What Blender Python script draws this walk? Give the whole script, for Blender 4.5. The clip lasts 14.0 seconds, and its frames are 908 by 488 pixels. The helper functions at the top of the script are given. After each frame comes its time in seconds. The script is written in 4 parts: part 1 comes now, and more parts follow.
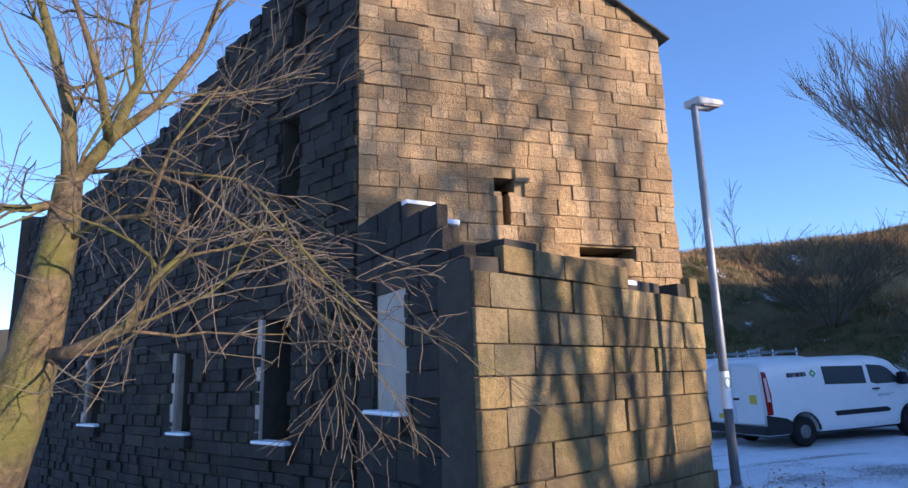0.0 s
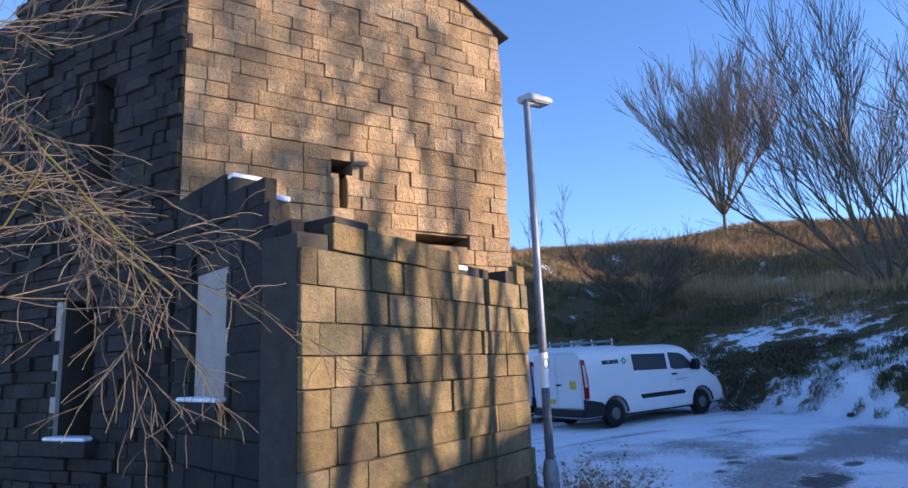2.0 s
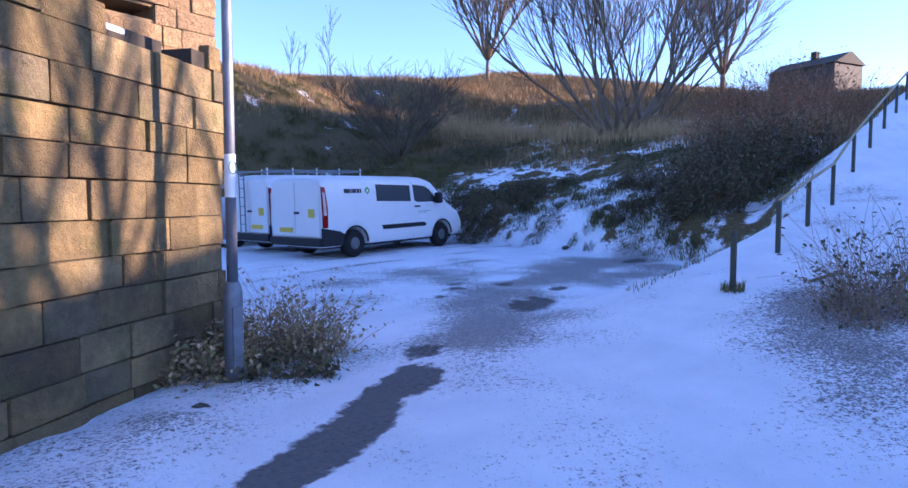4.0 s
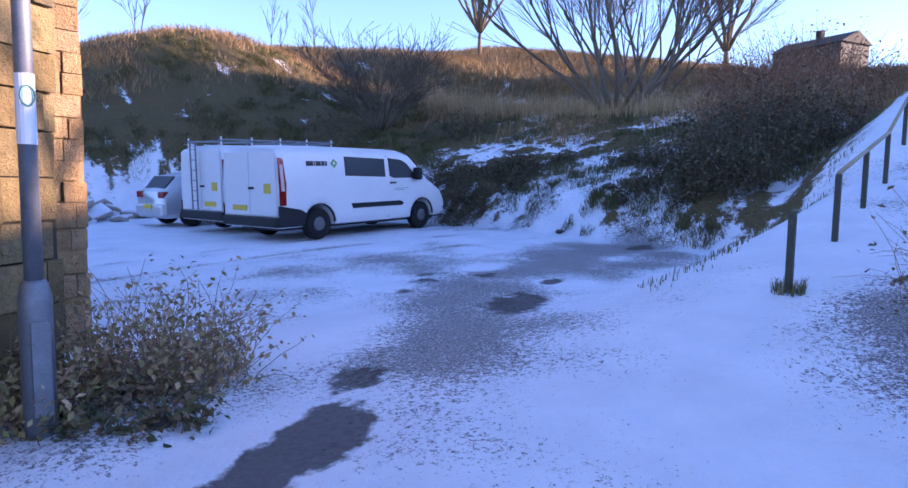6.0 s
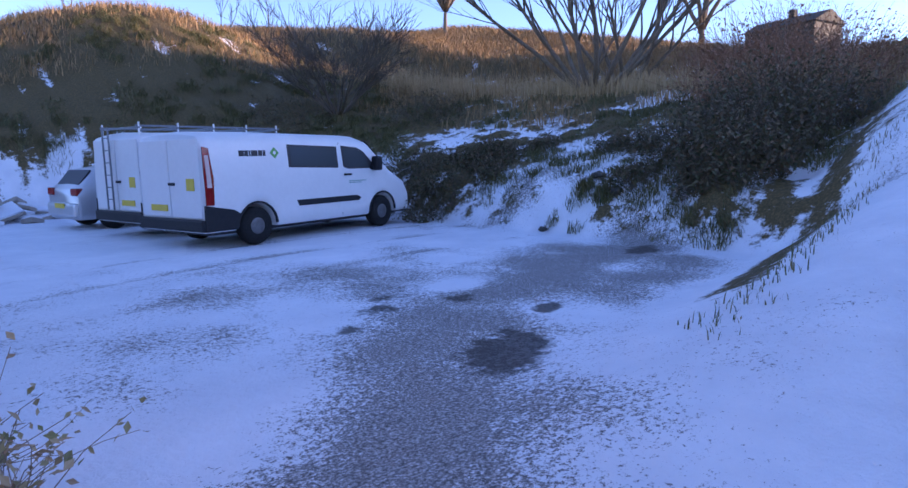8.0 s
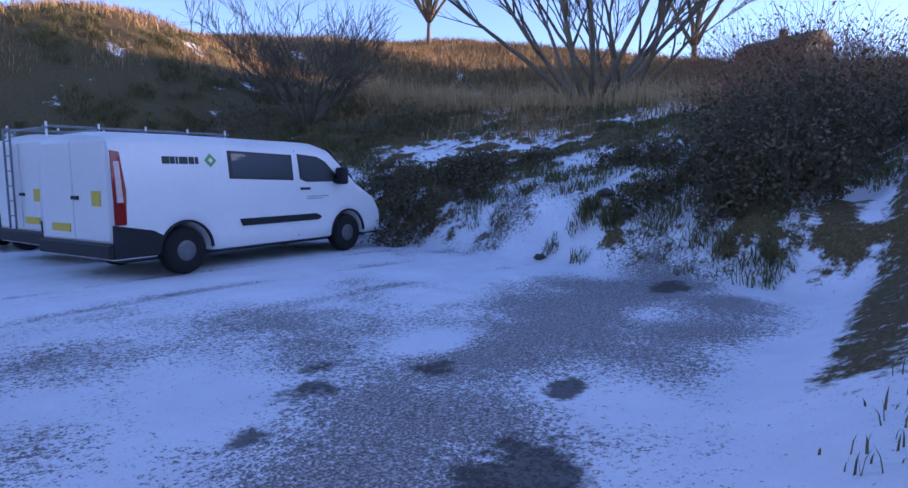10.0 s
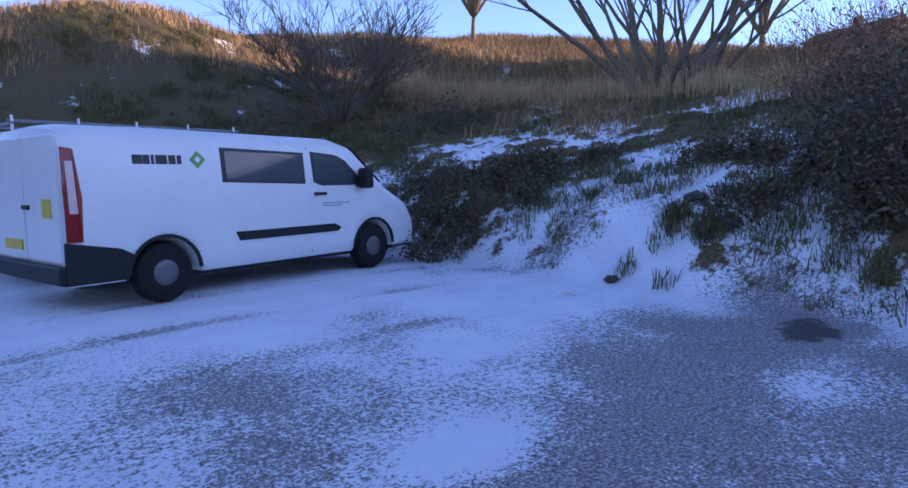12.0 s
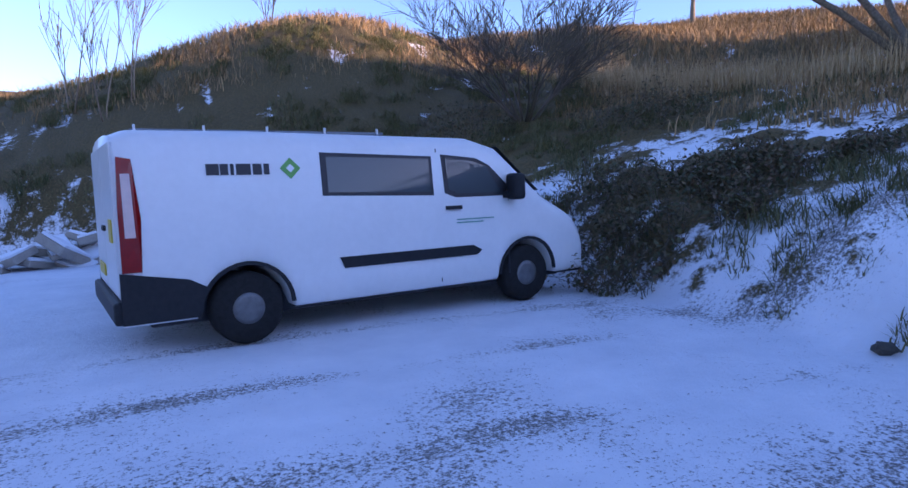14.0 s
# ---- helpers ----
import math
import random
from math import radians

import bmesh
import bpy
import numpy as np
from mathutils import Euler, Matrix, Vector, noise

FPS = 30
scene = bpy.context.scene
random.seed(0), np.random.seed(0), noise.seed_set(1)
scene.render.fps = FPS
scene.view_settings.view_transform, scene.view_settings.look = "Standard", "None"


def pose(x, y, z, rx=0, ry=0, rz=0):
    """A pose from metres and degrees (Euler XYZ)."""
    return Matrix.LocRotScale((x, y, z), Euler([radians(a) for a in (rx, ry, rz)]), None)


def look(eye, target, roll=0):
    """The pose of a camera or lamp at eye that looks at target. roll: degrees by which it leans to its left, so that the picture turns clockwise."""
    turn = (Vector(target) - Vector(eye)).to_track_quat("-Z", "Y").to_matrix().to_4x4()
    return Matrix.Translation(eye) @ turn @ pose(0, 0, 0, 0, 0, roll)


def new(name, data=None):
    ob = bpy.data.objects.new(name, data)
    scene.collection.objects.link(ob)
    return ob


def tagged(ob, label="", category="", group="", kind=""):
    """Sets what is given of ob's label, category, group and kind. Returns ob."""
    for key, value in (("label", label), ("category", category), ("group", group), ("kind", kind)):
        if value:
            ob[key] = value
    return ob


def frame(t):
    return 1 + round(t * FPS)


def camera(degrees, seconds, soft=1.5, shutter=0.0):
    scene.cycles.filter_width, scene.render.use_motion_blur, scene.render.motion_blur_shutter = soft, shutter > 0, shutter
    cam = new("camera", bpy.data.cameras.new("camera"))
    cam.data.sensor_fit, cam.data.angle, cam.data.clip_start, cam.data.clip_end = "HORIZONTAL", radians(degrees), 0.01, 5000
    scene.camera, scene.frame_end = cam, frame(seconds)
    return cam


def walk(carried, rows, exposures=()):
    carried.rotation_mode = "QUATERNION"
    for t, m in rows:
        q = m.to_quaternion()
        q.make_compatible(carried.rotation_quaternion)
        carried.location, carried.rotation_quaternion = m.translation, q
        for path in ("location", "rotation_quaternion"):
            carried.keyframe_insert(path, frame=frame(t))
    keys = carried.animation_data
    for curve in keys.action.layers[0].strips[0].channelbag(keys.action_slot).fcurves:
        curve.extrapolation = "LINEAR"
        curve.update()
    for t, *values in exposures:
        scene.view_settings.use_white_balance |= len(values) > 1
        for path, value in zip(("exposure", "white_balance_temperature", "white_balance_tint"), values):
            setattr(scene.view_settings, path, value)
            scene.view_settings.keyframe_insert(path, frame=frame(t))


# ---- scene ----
cam = camera(70.7, 14.0)
PATH = [
    (0, (0.014, -0.664, 0.977), (0.402, 1.254, 1.389), -1.6),
    (0.5, (0.005, -0.727, 1.014), (0.431, 1.142, 1.583), -2.2),
    (1, (-0.006, -0.752, 1.026), (0.488, 1.078, 1.665), -2.5),
    (1.5, (0.037, -0.685, 0.989), (0.68, 1.107, 1.601), -3.0),
    (2, (0.145, -0.62, 0.858), (0.989, 1.153, 1.239), -2.4),
    (2.5, (0.386, -0.54, 0.701), (1.42, 1.17, 0.776), -1.9),
    (3, (0.681, -0.412, 0.62), (1.936, 1.145, 0.576), -1.2),
    (3.5, (0.987, -0.187, 0.614), (2.395, 1.229, 0.508), -0.4),
    (6, (2.932, 1.217, 0.453), (4.371, 2.592, 0.267), 0.7),
    (6.5, (3.349, 1.55, 0.459), (4.796, 2.916, 0.259), 0.4),
    (7, (3.75, 1.915, 0.484), (5.209, 3.267, 0.275), 0.1),
    (7.5, (4.092, 2.286, 0.508), (5.572, 3.613, 0.29), -0.1),
    (8, (4.51, 2.642, 0.545), (6.011, 3.944, 0.317), -0.1),
    (10.5, (6.558, 4.352, 0.475), (8.1, 5.615, 0.311), 0.6),
    (11, (6.918, 4.698, 0.489), (8.452, 5.971, 0.328), 0.6),
    (11.5, (7.361, 5.009, 0.5), (8.841, 6.345, 0.341), 0.4),
    (12, (7.795, 5.357, 0.502), (9.241, 6.73, 0.34), 0.2),
    (12.5, (8.297, 5.666, 0.512), (9.655, 7.125, 0.35), -0.3),
    (13, (8.788, 6.022, 0.538), (10.069, 7.551, 0.385), -0.4),
    (13.5, (9.312, 6.319, 0.569), (10.465, 7.946, 0.411), -0.4),
    (14, (9.763, 6.636, 0.614), (10.682, 8.406, 0.46), -0.3),
]
walk(cam, [(t, look(eye, target, roll)) for t, eye, target, roll in PATH],
     [(0, 0.9, 5050, 22), (1.6, 0.9, 5050, 22), (3, 1.35, 5050, 32), (6, 1.6, 5350, 40), (8, 1.4, 5400, 40), (10.5, 1.25, 5450, 40), (14, 1.35, 5400, 40)])

# ---- light ----
SUN_AZ, SUN_EL = radians(131), radians(11)
world = bpy.data.worlds.new("world")
scene.world = world
world.use_nodes = True
wn = world.node_tree
sky = wn.nodes.new("ShaderNodeTexSky")
sky.sky_type, sky.sun_disc = "NISHITA", False
sky.sun_elevation, sky.sun_rotation, sky.altitude = SUN_EL, SUN_AZ, 400
sky.air_density, sky.dust_density, sky.ozone_density = 1.0, 0.3, 2.2
wn.links.new(sky.outputs["Color"], wn.nodes["Background"].inputs["Color"])
wn.nodes["Background"].inputs["Strength"].default_value = 0.15
sun = new("sun", bpy.data.lights.new("sun", "SUN"))
sun.data.energy, sun.data.angle, sun.data.color = 5.8, radians(0.7), (1.0, 0.72, 0.40)
TO_SUN = Vector((math.sin(SUN_AZ) * math.cos(SUN_EL), math.cos(SUN_AZ) * math.cos(SUN_EL), math.sin(SUN_EL)))
sun.matrix_world = look((0, 0, 60), Vector((0, 0, 60)) - TO_SUN)

# ---- materials ----
def ramp(nt, fac, stops):
    n = nt.nodes.new("ShaderNodeValToRGB")
    while len(n.color_ramp.elements) < len(stops):
        n.color_ramp.elements.new(0.5)
    for e, (p, c) in zip(n.color_ramp.elements, stops):
        e.position, e.color = p, (*c, 1)
    nt.links.new(fac, n.inputs["Fac"])
    return n.outputs["Color"]


def noise_of(nt, scale, detail=4.0, rough=0.55, vec=None, kind="ShaderNodeTexNoise"):
    n = nt.nodes.new(kind)
    n.inputs["Scale"].default_value = scale
    if kind == "ShaderNodeTexNoise":
        n.inputs["Detail"].default_value, n.inputs["Roughness"].default_value = detail, rough
    if vec is not None:
        nt.links.new(vec, n.inputs["Vector"])
    return n


def mixed(nt, fac, a, b, blend="MIX"):
    n = nt.nodes.new("ShaderNodeMix")
    n.data_type, n.blend_type = "RGBA", blend
    for sock, v in ((n.inputs[0], fac), (n.inputs[6], a), (n.inputs[7], b)):
        if isinstance(v, (int, float)):
            sock.default_value = v
        elif isinstance(v, tuple):
            sock.default_value = (*v, 1)
        else:
            nt.links.new(v, sock)
    return n.outputs[2]


def maths(nt, op, a, b=0.0):
    n = nt.nodes.new("ShaderNodeMath")
    n.operation, n.use_clamp = op, False
    for sock, v in ((n.inputs[0], a), (n.inputs[1], b)):
        if isinstance(v, (int, float)):
            sock.default_value = v
        else:
            nt.links.new(v, sock)
    return n.outputs[0]


def base_mat(name, rough=0.6, metal=0.0):
    m = bpy.data.materials.new(name)
    m.use_nodes = True
    nt = m.node_tree
    b = nt.nodes["Principled BSDF"]
    b.inputs["Roughness"].default_value, b.inputs["Metallic"].default_value = rough, metal
    return m, nt, b


def bump_to(nt, b, height, strength, dist):
    n = nt.nodes.new("ShaderNodeBump")
    n.inputs["Strength"].default_value, n.inputs["Distance"].default_value = strength, dist
    nt.links.new(height, n.inputs["Height"])
    nt.links.new(n.outputs[0], b.inputs["Normal"])


def coords(nt):
    return nt.nodes.new("ShaderNodeNewGeometry").outputs["Position"]


def plain(name, col, rough=0.5, metal=0.0, vary=0.25, scale=6.0, bump=0.0):
    m, nt, b = base_mat(name, rough, metal)
    p = coords(nt)
    n1 = noise_of(nt, scale, 5, 0.6, p)
    n2 = noise_of(nt, scale * 9, 3, 0.6, p)
    f = maths(nt, "ADD", maths(nt, "MULTIPLY", n1.outputs[0], 0.6), maths(nt, "MULTIPLY", n2.outputs[0], 0.4))
    lo = tuple(c * (1 - vary) for c in col)
    hi = tuple(min(1, c * (1 + vary)) for c in col)
    nt.links.new(ramp(nt, f, [(0.3, lo), (0.7, hi)]), b.inputs["Base Color"])
    if bump:
        bump_to(nt, b, f, 0.6, bump)
    return m


def stone(name, tones, moss=0.5, soot=0.5, per_island=False):
    """Weathered gritstone: tone varies from block to block, with soot, lichen and grain."""
    m, nt, b = base_mat(name, 0.9)
    p = coords(nt)
    if per_island:
        rnd = nt.nodes.new("ShaderNodeNewGeometry").outputs["Random Per Island"]
    else:
        rnd = nt.nodes.new("ShaderNodeObjectInfo").outputs["Random"]
    col = ramp(nt, rnd, [(i / (len(tones) - 1), c) for i, c in enumerate(tones)])
    big = noise_of(nt, 0.9, 6, 0.62, p)
    fine = noise_of(nt, 14, 6, 0.7, p)
    grit = noise_of(nt, 70, 3, 0.7, p)
    col = mixed(nt, maths(nt, "MULTIPLY", ramp(nt, big.outputs[0], [(0.46, (0, 0, 0)), (0.68, (1, 1, 1))]), soot), col, (0.06, 0.05, 0.038))
    mo = noise_of(nt, 2.1, 5, 0.65, p)
    col = mixed(nt, maths(nt, "MULTIPLY", ramp(nt, mo.outputs[0], [(0.54, (0, 0, 0)), (0.7, (1, 1, 1))]), moss), col, (0.13, 0.13, 0.035))
    col = mixed(nt, 0.55, col, ramp(nt, fine.outputs[0], [(0.3, (0.35, 0.33, 0.3)), (0.7, (1.0, 1.0, 1.0))]), "MULTIPLY")
    nt.links.new(col, b.inputs["Base Color"])
    h = maths(nt, "ADD", maths(nt, "MULTIPLY", fine.outputs[0], 1.0), maths(nt, "MULTIPLY", grit.outputs[0], 0.35))
    bump_to(nt, b, h, 1.0, 0.06)
    return m


def bark(name, a, c, moss):
    m, nt, b = base_mat(name, 0.9)
    p = coords(nt)
    n = noise_of(nt, 22, 6, 0.7, p)
    col = ramp(nt, n.outputs[0], [(0.32, a), (0.68, c)])
    g = noise_of(nt, 3.0, 4, 0.6, p)
    col = mixed(nt, maths(nt, "MULTIPLY", ramp(nt, g.outputs[0], [(0.45, (0, 0, 0)), (0.62, (1, 1, 1))]), moss), col, (0.10, 0.095, 0.015))
    nt.links.new(col, b.inputs["Base Color"])
    bump_to(nt, b, n.outputs[0], 0.9, 0.02)
    return m


def leafy(name, tones, rough=0.7):
    """Blades, leaves and twigs that differ piece by piece."""
    m, nt, b = base_mat(name, rough)
    rnd = nt.nodes.new("ShaderNodeNewGeometry").outputs["Random Per Island"]
    nt.links.new(ramp(nt, rnd, [(i / (len(tones) - 1), c) for i, c in enumerate(tones)]), b.inputs["Base Color"])
    return m


def ground_material():
    m, nt, b = base_mat("snowy_ground", 0.75)
    p = coords(nt)

    def attr(n):
        a = nt.nodes.new("ShaderNodeAttribute")
        a.attribute_name = n
        return a.outputs["Fac"]
    bare, grass, mud = attr("bare"), attr("grass"), attr("mud")
    n1 = noise_of(nt, 22, 5, 0.75, p)
    n2 = noise_of(nt, 1.3, 6, 0.65, p)
    n3 = noise_of(nt, 55, 3, 0.7, p)
    n4 = noise_of(nt, 5.0, 5, 0.7, p)
    snow = ramp(nt, n2.outputs[0], [(0.3, (0.74, 0.76, 0.80)), (0.7, (0.88, 0.89, 0.92))])
    grit = ramp(nt, n3.outputs[0], [(0.3, (0.07, 0.065, 0.06)), (0.48, (0.24, 0.225, 0.215)), (0.68, (0.62, 0.6, 0.6))])
    soil = ramp(nt, n1.outputs[0], [(0.3, (0.035, 0.03, 0.026)), (0.7, (0.11, 0.095, 0.08))])
    turf = ramp(nt, n1.outputs[0], [(0.25, (0.035, 0.035, 0.016)), (0.5, (0.11, 0.085, 0.035)), (0.75, (0.25, 0.16, 0.07))])
    # melted gravel shows where the fine noise falls under the bare share
    cover = maths(nt, "ADD", maths(nt, "MULTIPLY", n1.outputs[0], 0.6), maths(nt, "MULTIPLY", n3.outputs[0], 0.4))
    k = maths(nt, "ADD", maths(nt, "SUBTRACT", maths(nt, "MULTIPLY", bare, 0.36), cover), 0.36)
    gm = maths(nt, "MULTIPLY", k, 14.0)
    gm.node.use_clamp = True
    col = mixed(nt, gm, snow, grit)
    mm = maths(nt, "MULTIPLY", maths(nt, "ADD", maths(nt, "SUBTRACT", mud, n4.outputs[0]), 0.0), 6.0)
    mm.node.use_clamp = True
    col = mixed(nt, maths(nt, "MULTIPLY", mm, 0.9), col, soil)
    gg = maths(nt, "ADD", maths(nt, "MULTIPLY", n4.outputs[0], 0.7), maths(nt, "MULTIPLY", n1.outputs[0], 0.3))
    gk = maths(nt, "MULTIPLY", maths(nt, "ADD", maths(nt, "SUBTRACT", maths(nt, "MULTIPLY", grass, 0.5), gg), 0.30), 9.0)
    gk.node.use_clamp = True
    col = mixed(nt, gk, col, turf)
    nt.links.new(col, b.inputs["Base Color"])
    h = maths(nt, "ADD", maths(nt, "MULTIPLY", n1.outputs[0], 0.6), maths(nt, "MULTIPLY", n4.outputs[0], 1.0))
    bump_to(nt, b, h, 0.6, 0.05)
    return m


M = {}
M["ground"] = ground_material()
M["ashlar"] = stone("ashlar_stone", [(0.12, 0.088, 0.036), (0.36, 0.255, 0.10), (0.19, 0.137, 0.055), (0.45, 0.33, 0.145), (0.23, 0.185, 0.10), (0.31, 0.225, 0.088)], 0.8, 0.8)
M["gable"] = stone("gable_stone", [(0.40, 0.26, 0.12), (0.58, 0.39, 0.19), (0.48, 0.31, 0.14), (0.64, 0.45, 0.24), (0.36, 0.24, 0.12)], 0.1, 0.45)
M["gable_far"] = stone("gable_stone_joined", [(0.40, 0.26, 0.12), (0.58, 0.39, 0.19), (0.48, 0.31, 0.14), (0.64, 0.45, 0.24), (0.36, 0.24, 0.12)], 0.1, 0.45, True)
# tones far below the stone's own: deep shade put into the colour
M["rubble"] = stone("rubble_stone_shade_toned", [(0.012, 0.011, 0.009), (0.038, 0.034, 0.028), (0.022, 0.019, 0.016), (0.07, 0.062, 0.05)], 0.3, 0.7)
M["rubble_far"] = stone("rubble_stone_shade_toned_joined", [(0.012, 0.011, 0.009), (0.038, 0.034, 0.028), (0.022, 0.019, 0.016), (0.07, 0.062, 0.05)], 0.3, 0.7, True)
M["mortar_pale"] = plain("sandy_mortar", (0.26, 0.18, 0.09), 0.95, 0, 0.4, 8, 0.01)
M["mortar"] = plain("old_mortar", (0.045, 0.038, 0.028), 0.95, 0, 0.4, 8, 0.01)
M["slab"] = plain("pale_stone_slab", (0.36, 0.32, 0.27), 0.9, 0, 0.2, 5, 0.008)
M["snow"] = plain("settled_snow", (0.82, 0.84, 0.88), 0.6, 0, 0.06, 4, 0.02)
M["slate"] = plain("mossy_slate", (0.06, 0.055, 0.04), 0.85, 0, 0.5, 5, 0.02)
M["white"] = plain("white_van_paint", (0.74, 0.74, 0.74), 0.28, 0, 0.05, 1.5)
M["silver"] = plain("silver_car_paint", (0.55, 0.56, 0.58), 0.3, 0.4, 0.05, 2)
M["black"] = plain("black_plastic", (0.022, 0.023, 0.026), 0.55, 0, 0.25, 20)
M["rubber"] = plain("tyre_rubber", (0.02, 0.02, 0.02), 0.85, 0, 0.4, 20)
M["steel"] = plain("steel_wheel", (0.16, 0.16, 0.16), 0.45, 0.6, 0.3, 12)
M["galv"] = plain("galvanised_steel", (0.19, 0.205, 0.23), 0.55, 0.5, 0.25, 9)
M["lens_red"] = plain("red_lamp_lens", (0.24, 0.008, 0.008), 0.15, 0, 0.2, 14)
M["lens_white"] = plain("pale_lamp_lens", (0.62, 0.45, 0.43), 0.15, 0, 0.15, 14)
M["plate"] = plain("yellow_plate", (0.62, 0.47, 0.03), 0.4, 0, 0.1, 10)
M["ink"] = plain("dark_ink", (0.02, 0.02, 0.025), 0.5, 0, 0.1, 10)
M["green"] = plain("green_print", (0.10, 0.32, 0.06), 0.4, 0, 0.2, 10)
M["teal"] = plain("teal_print", (0.10, 0.30, 0.24), 0.4, 0, 0.2, 10)
M["grey"] = plain("grey_panel", (0.42, 0.44, 0.45), 0.5, 0, 0.1, 10)
M["red"] = plain("red_print", (0.5, 0.03, 0.03), 0.5, 0, 0.1, 10)
M["railing"] = plain("dark_green_rail_paint", (0.035, 0.045, 0.03), 0.6, 0, 0.5, 30)
M["timber"] = plain("pale_worn_rail", (0.34, 0.30, 0.19), 0.8, 0, 0.3, 25)
M["void"] = plain("dark_cabin_trim", (0.03, 0.03, 0.035), 0.8, 0, 0.2, 8)
M["rock"] = plain("wet_dark_stone", (0.07, 0.065, 0.055), 0.7, 0, 0.5, 9, 0.02)
M["bark"] = bark("mossy_bark", (0.02, 0.015, 0.008), (0.17, 0.12, 0.06), 0.85)
M["bark_dry"] = bark("grey_bark", (0.09, 0.07, 0.05), (0.26, 0.21, 0.15), 0.15)
M["twig"] = leafy("bare_twigs", [(0.16, 0.11, 0.07), (0.30, 0.22, 0.14), (0.22, 0.15, 0.10)])
M["twig_dark"] = leafy("dark_twigs", [(0.06, 0.05, 0.035), (0.13, 0.10, 0.07), (0.09, 0.085, 0.05)])
M["twig_red"] = leafy("russet_stems", [(0.20, 0.09, 0.05), (0.32, 0.17, 0.09), (0.16, 0.10, 0.06)])
M["grass_dry"] = leafy("dry_grass_blades", [(0.24, 0.15, 0.06), (0.40, 0.27, 0.12), (0.30, 0.19, 0.08), (0.20, 0.13, 0.06)])
M["straw"] = leafy("pale_straw", [(0.50, 0.36, 0.17), (0.36, 0.24, 0.11), (0.58, 0.44, 0.24)])
M["grass_green"] = leafy("rough_grass_blades", [(0.05, 0.07, 0.02), (0.13, 0.13, 0.045), (0.20, 0.17, 0.07), (0.08, 0.09, 0.03)])
# withered browns and greens, brightened so the colour holds the sunlight on them
M["leaf_dry_sunlit"] = leafy("withered_sunlit_leaves", [(0.30, 0.20, 0.08), (0.18, 0.18, 0.06), (0.46, 0.33, 0.18), (0.34, 0.22, 0.12)])
M["leaf"] = leafy("bramble_leaves", [(0.035, 0.05, 0.018), (0.10, 0.10, 0.04), (0.16, 0.10, 0.05), (0.06, 0.06, 0.025)])
m, nt, b = base_mat("car_glass", 0.04)
b.inputs["Base Color"].default_value = (0.10, 0.12, 0.13, 1)
b.inputs["Transmission Weight"].default_value = 0.35
b.inputs["IOR"].default_value = 1.45
M["glass"] = m
for k in ("black", "rubber", "rock", "ground"):
    M[k].node_tree.nodes["Principled BSDF"].inputs["Specular IOR Level"].default_value = 0.2

# ---- helpers for meshes ----
def mesh_ob(name, verts, faces, mat, parent=None, label="", smooth=False):
    me = bpy.data.meshes.new(name)
    me.from_pydata([tuple(v) for v in verts], [], faces)
    me.materials.append(mat)
    if smooth:
        me.polygons.foreach_set("use_smooth", [True] * len(me.polygons))
    me.update()
    ob = new(name, me)
    ob.parent = parent
    if label:
        ob["label"] = label
    return ob


def part(name, bm, mat, parent=None, label="", smooth=False):
    me = bpy.data.meshes.new(name)
    bmesh.ops.recalc_face_normals(bm, faces=bm.faces[:])
    bm.to_mesh(me)
    bm.free()
    me.materials.append(mat)
    if smooth:
        me.polygons.foreach_set("use_smooth", [True] * len(me.polygons))
    ob = new(name, me)
    ob.parent = parent
    if label:
        ob["label"] = label
    return ob


def box_bm(lo, hi, bevel=0.0, bm=None, m=None):
    own = bmesh.new()
    bmesh.ops.create_cube(own, size=1)
    c = [(a + z) / 2 for a, z in zip(lo, hi)]
    s = [z - a for a, z in zip(lo, hi)]
    bmesh.ops.transform(own, matrix=Matrix.Translation(c) @ Matrix.Diagonal((*s, 1)), verts=own.verts[:])
    if bevel:
        bmesh.ops.bevel(own, geom=own.edges[:], offset=bevel, segments=2, affect="EDGES", profile=0.5)
    if m is not None:
        bmesh.ops.transform(own, matrix=m, verts=own.verts[:])
    if bm is None:
        return own
    me = bpy.data.meshes.new("tmp")
    own.to_mesh(me)
    own.free()
    bm.from_mesh(me)
    bpy.data.meshes.remove(me)
    return bm


def lathe_bm(profile, seg=24, m=None):
    """Turned shape round z from (radius, height) pairs."""
    bm = bmesh.new()
    rings = []
    for r, z in profile:
        rings.append([bm.verts.new((r * math.cos(2 * math.pi * i / seg), r * math.sin(2 * math.pi * i / seg), z)) for i in range(seg)])
    for a, c in zip(rings, rings[1:]):
        for i in range(seg):
            bm.faces.new((a[i], a[(i + 1) % seg], c[(i + 1) % seg], c[i]))
    bm.faces.new(rings[0])
    bm.faces.new(rings[-1][::-1])
    if m is not None:
        bmesh.ops.transform(bm, matrix=m, verts=bm.verts[:])
    return bm


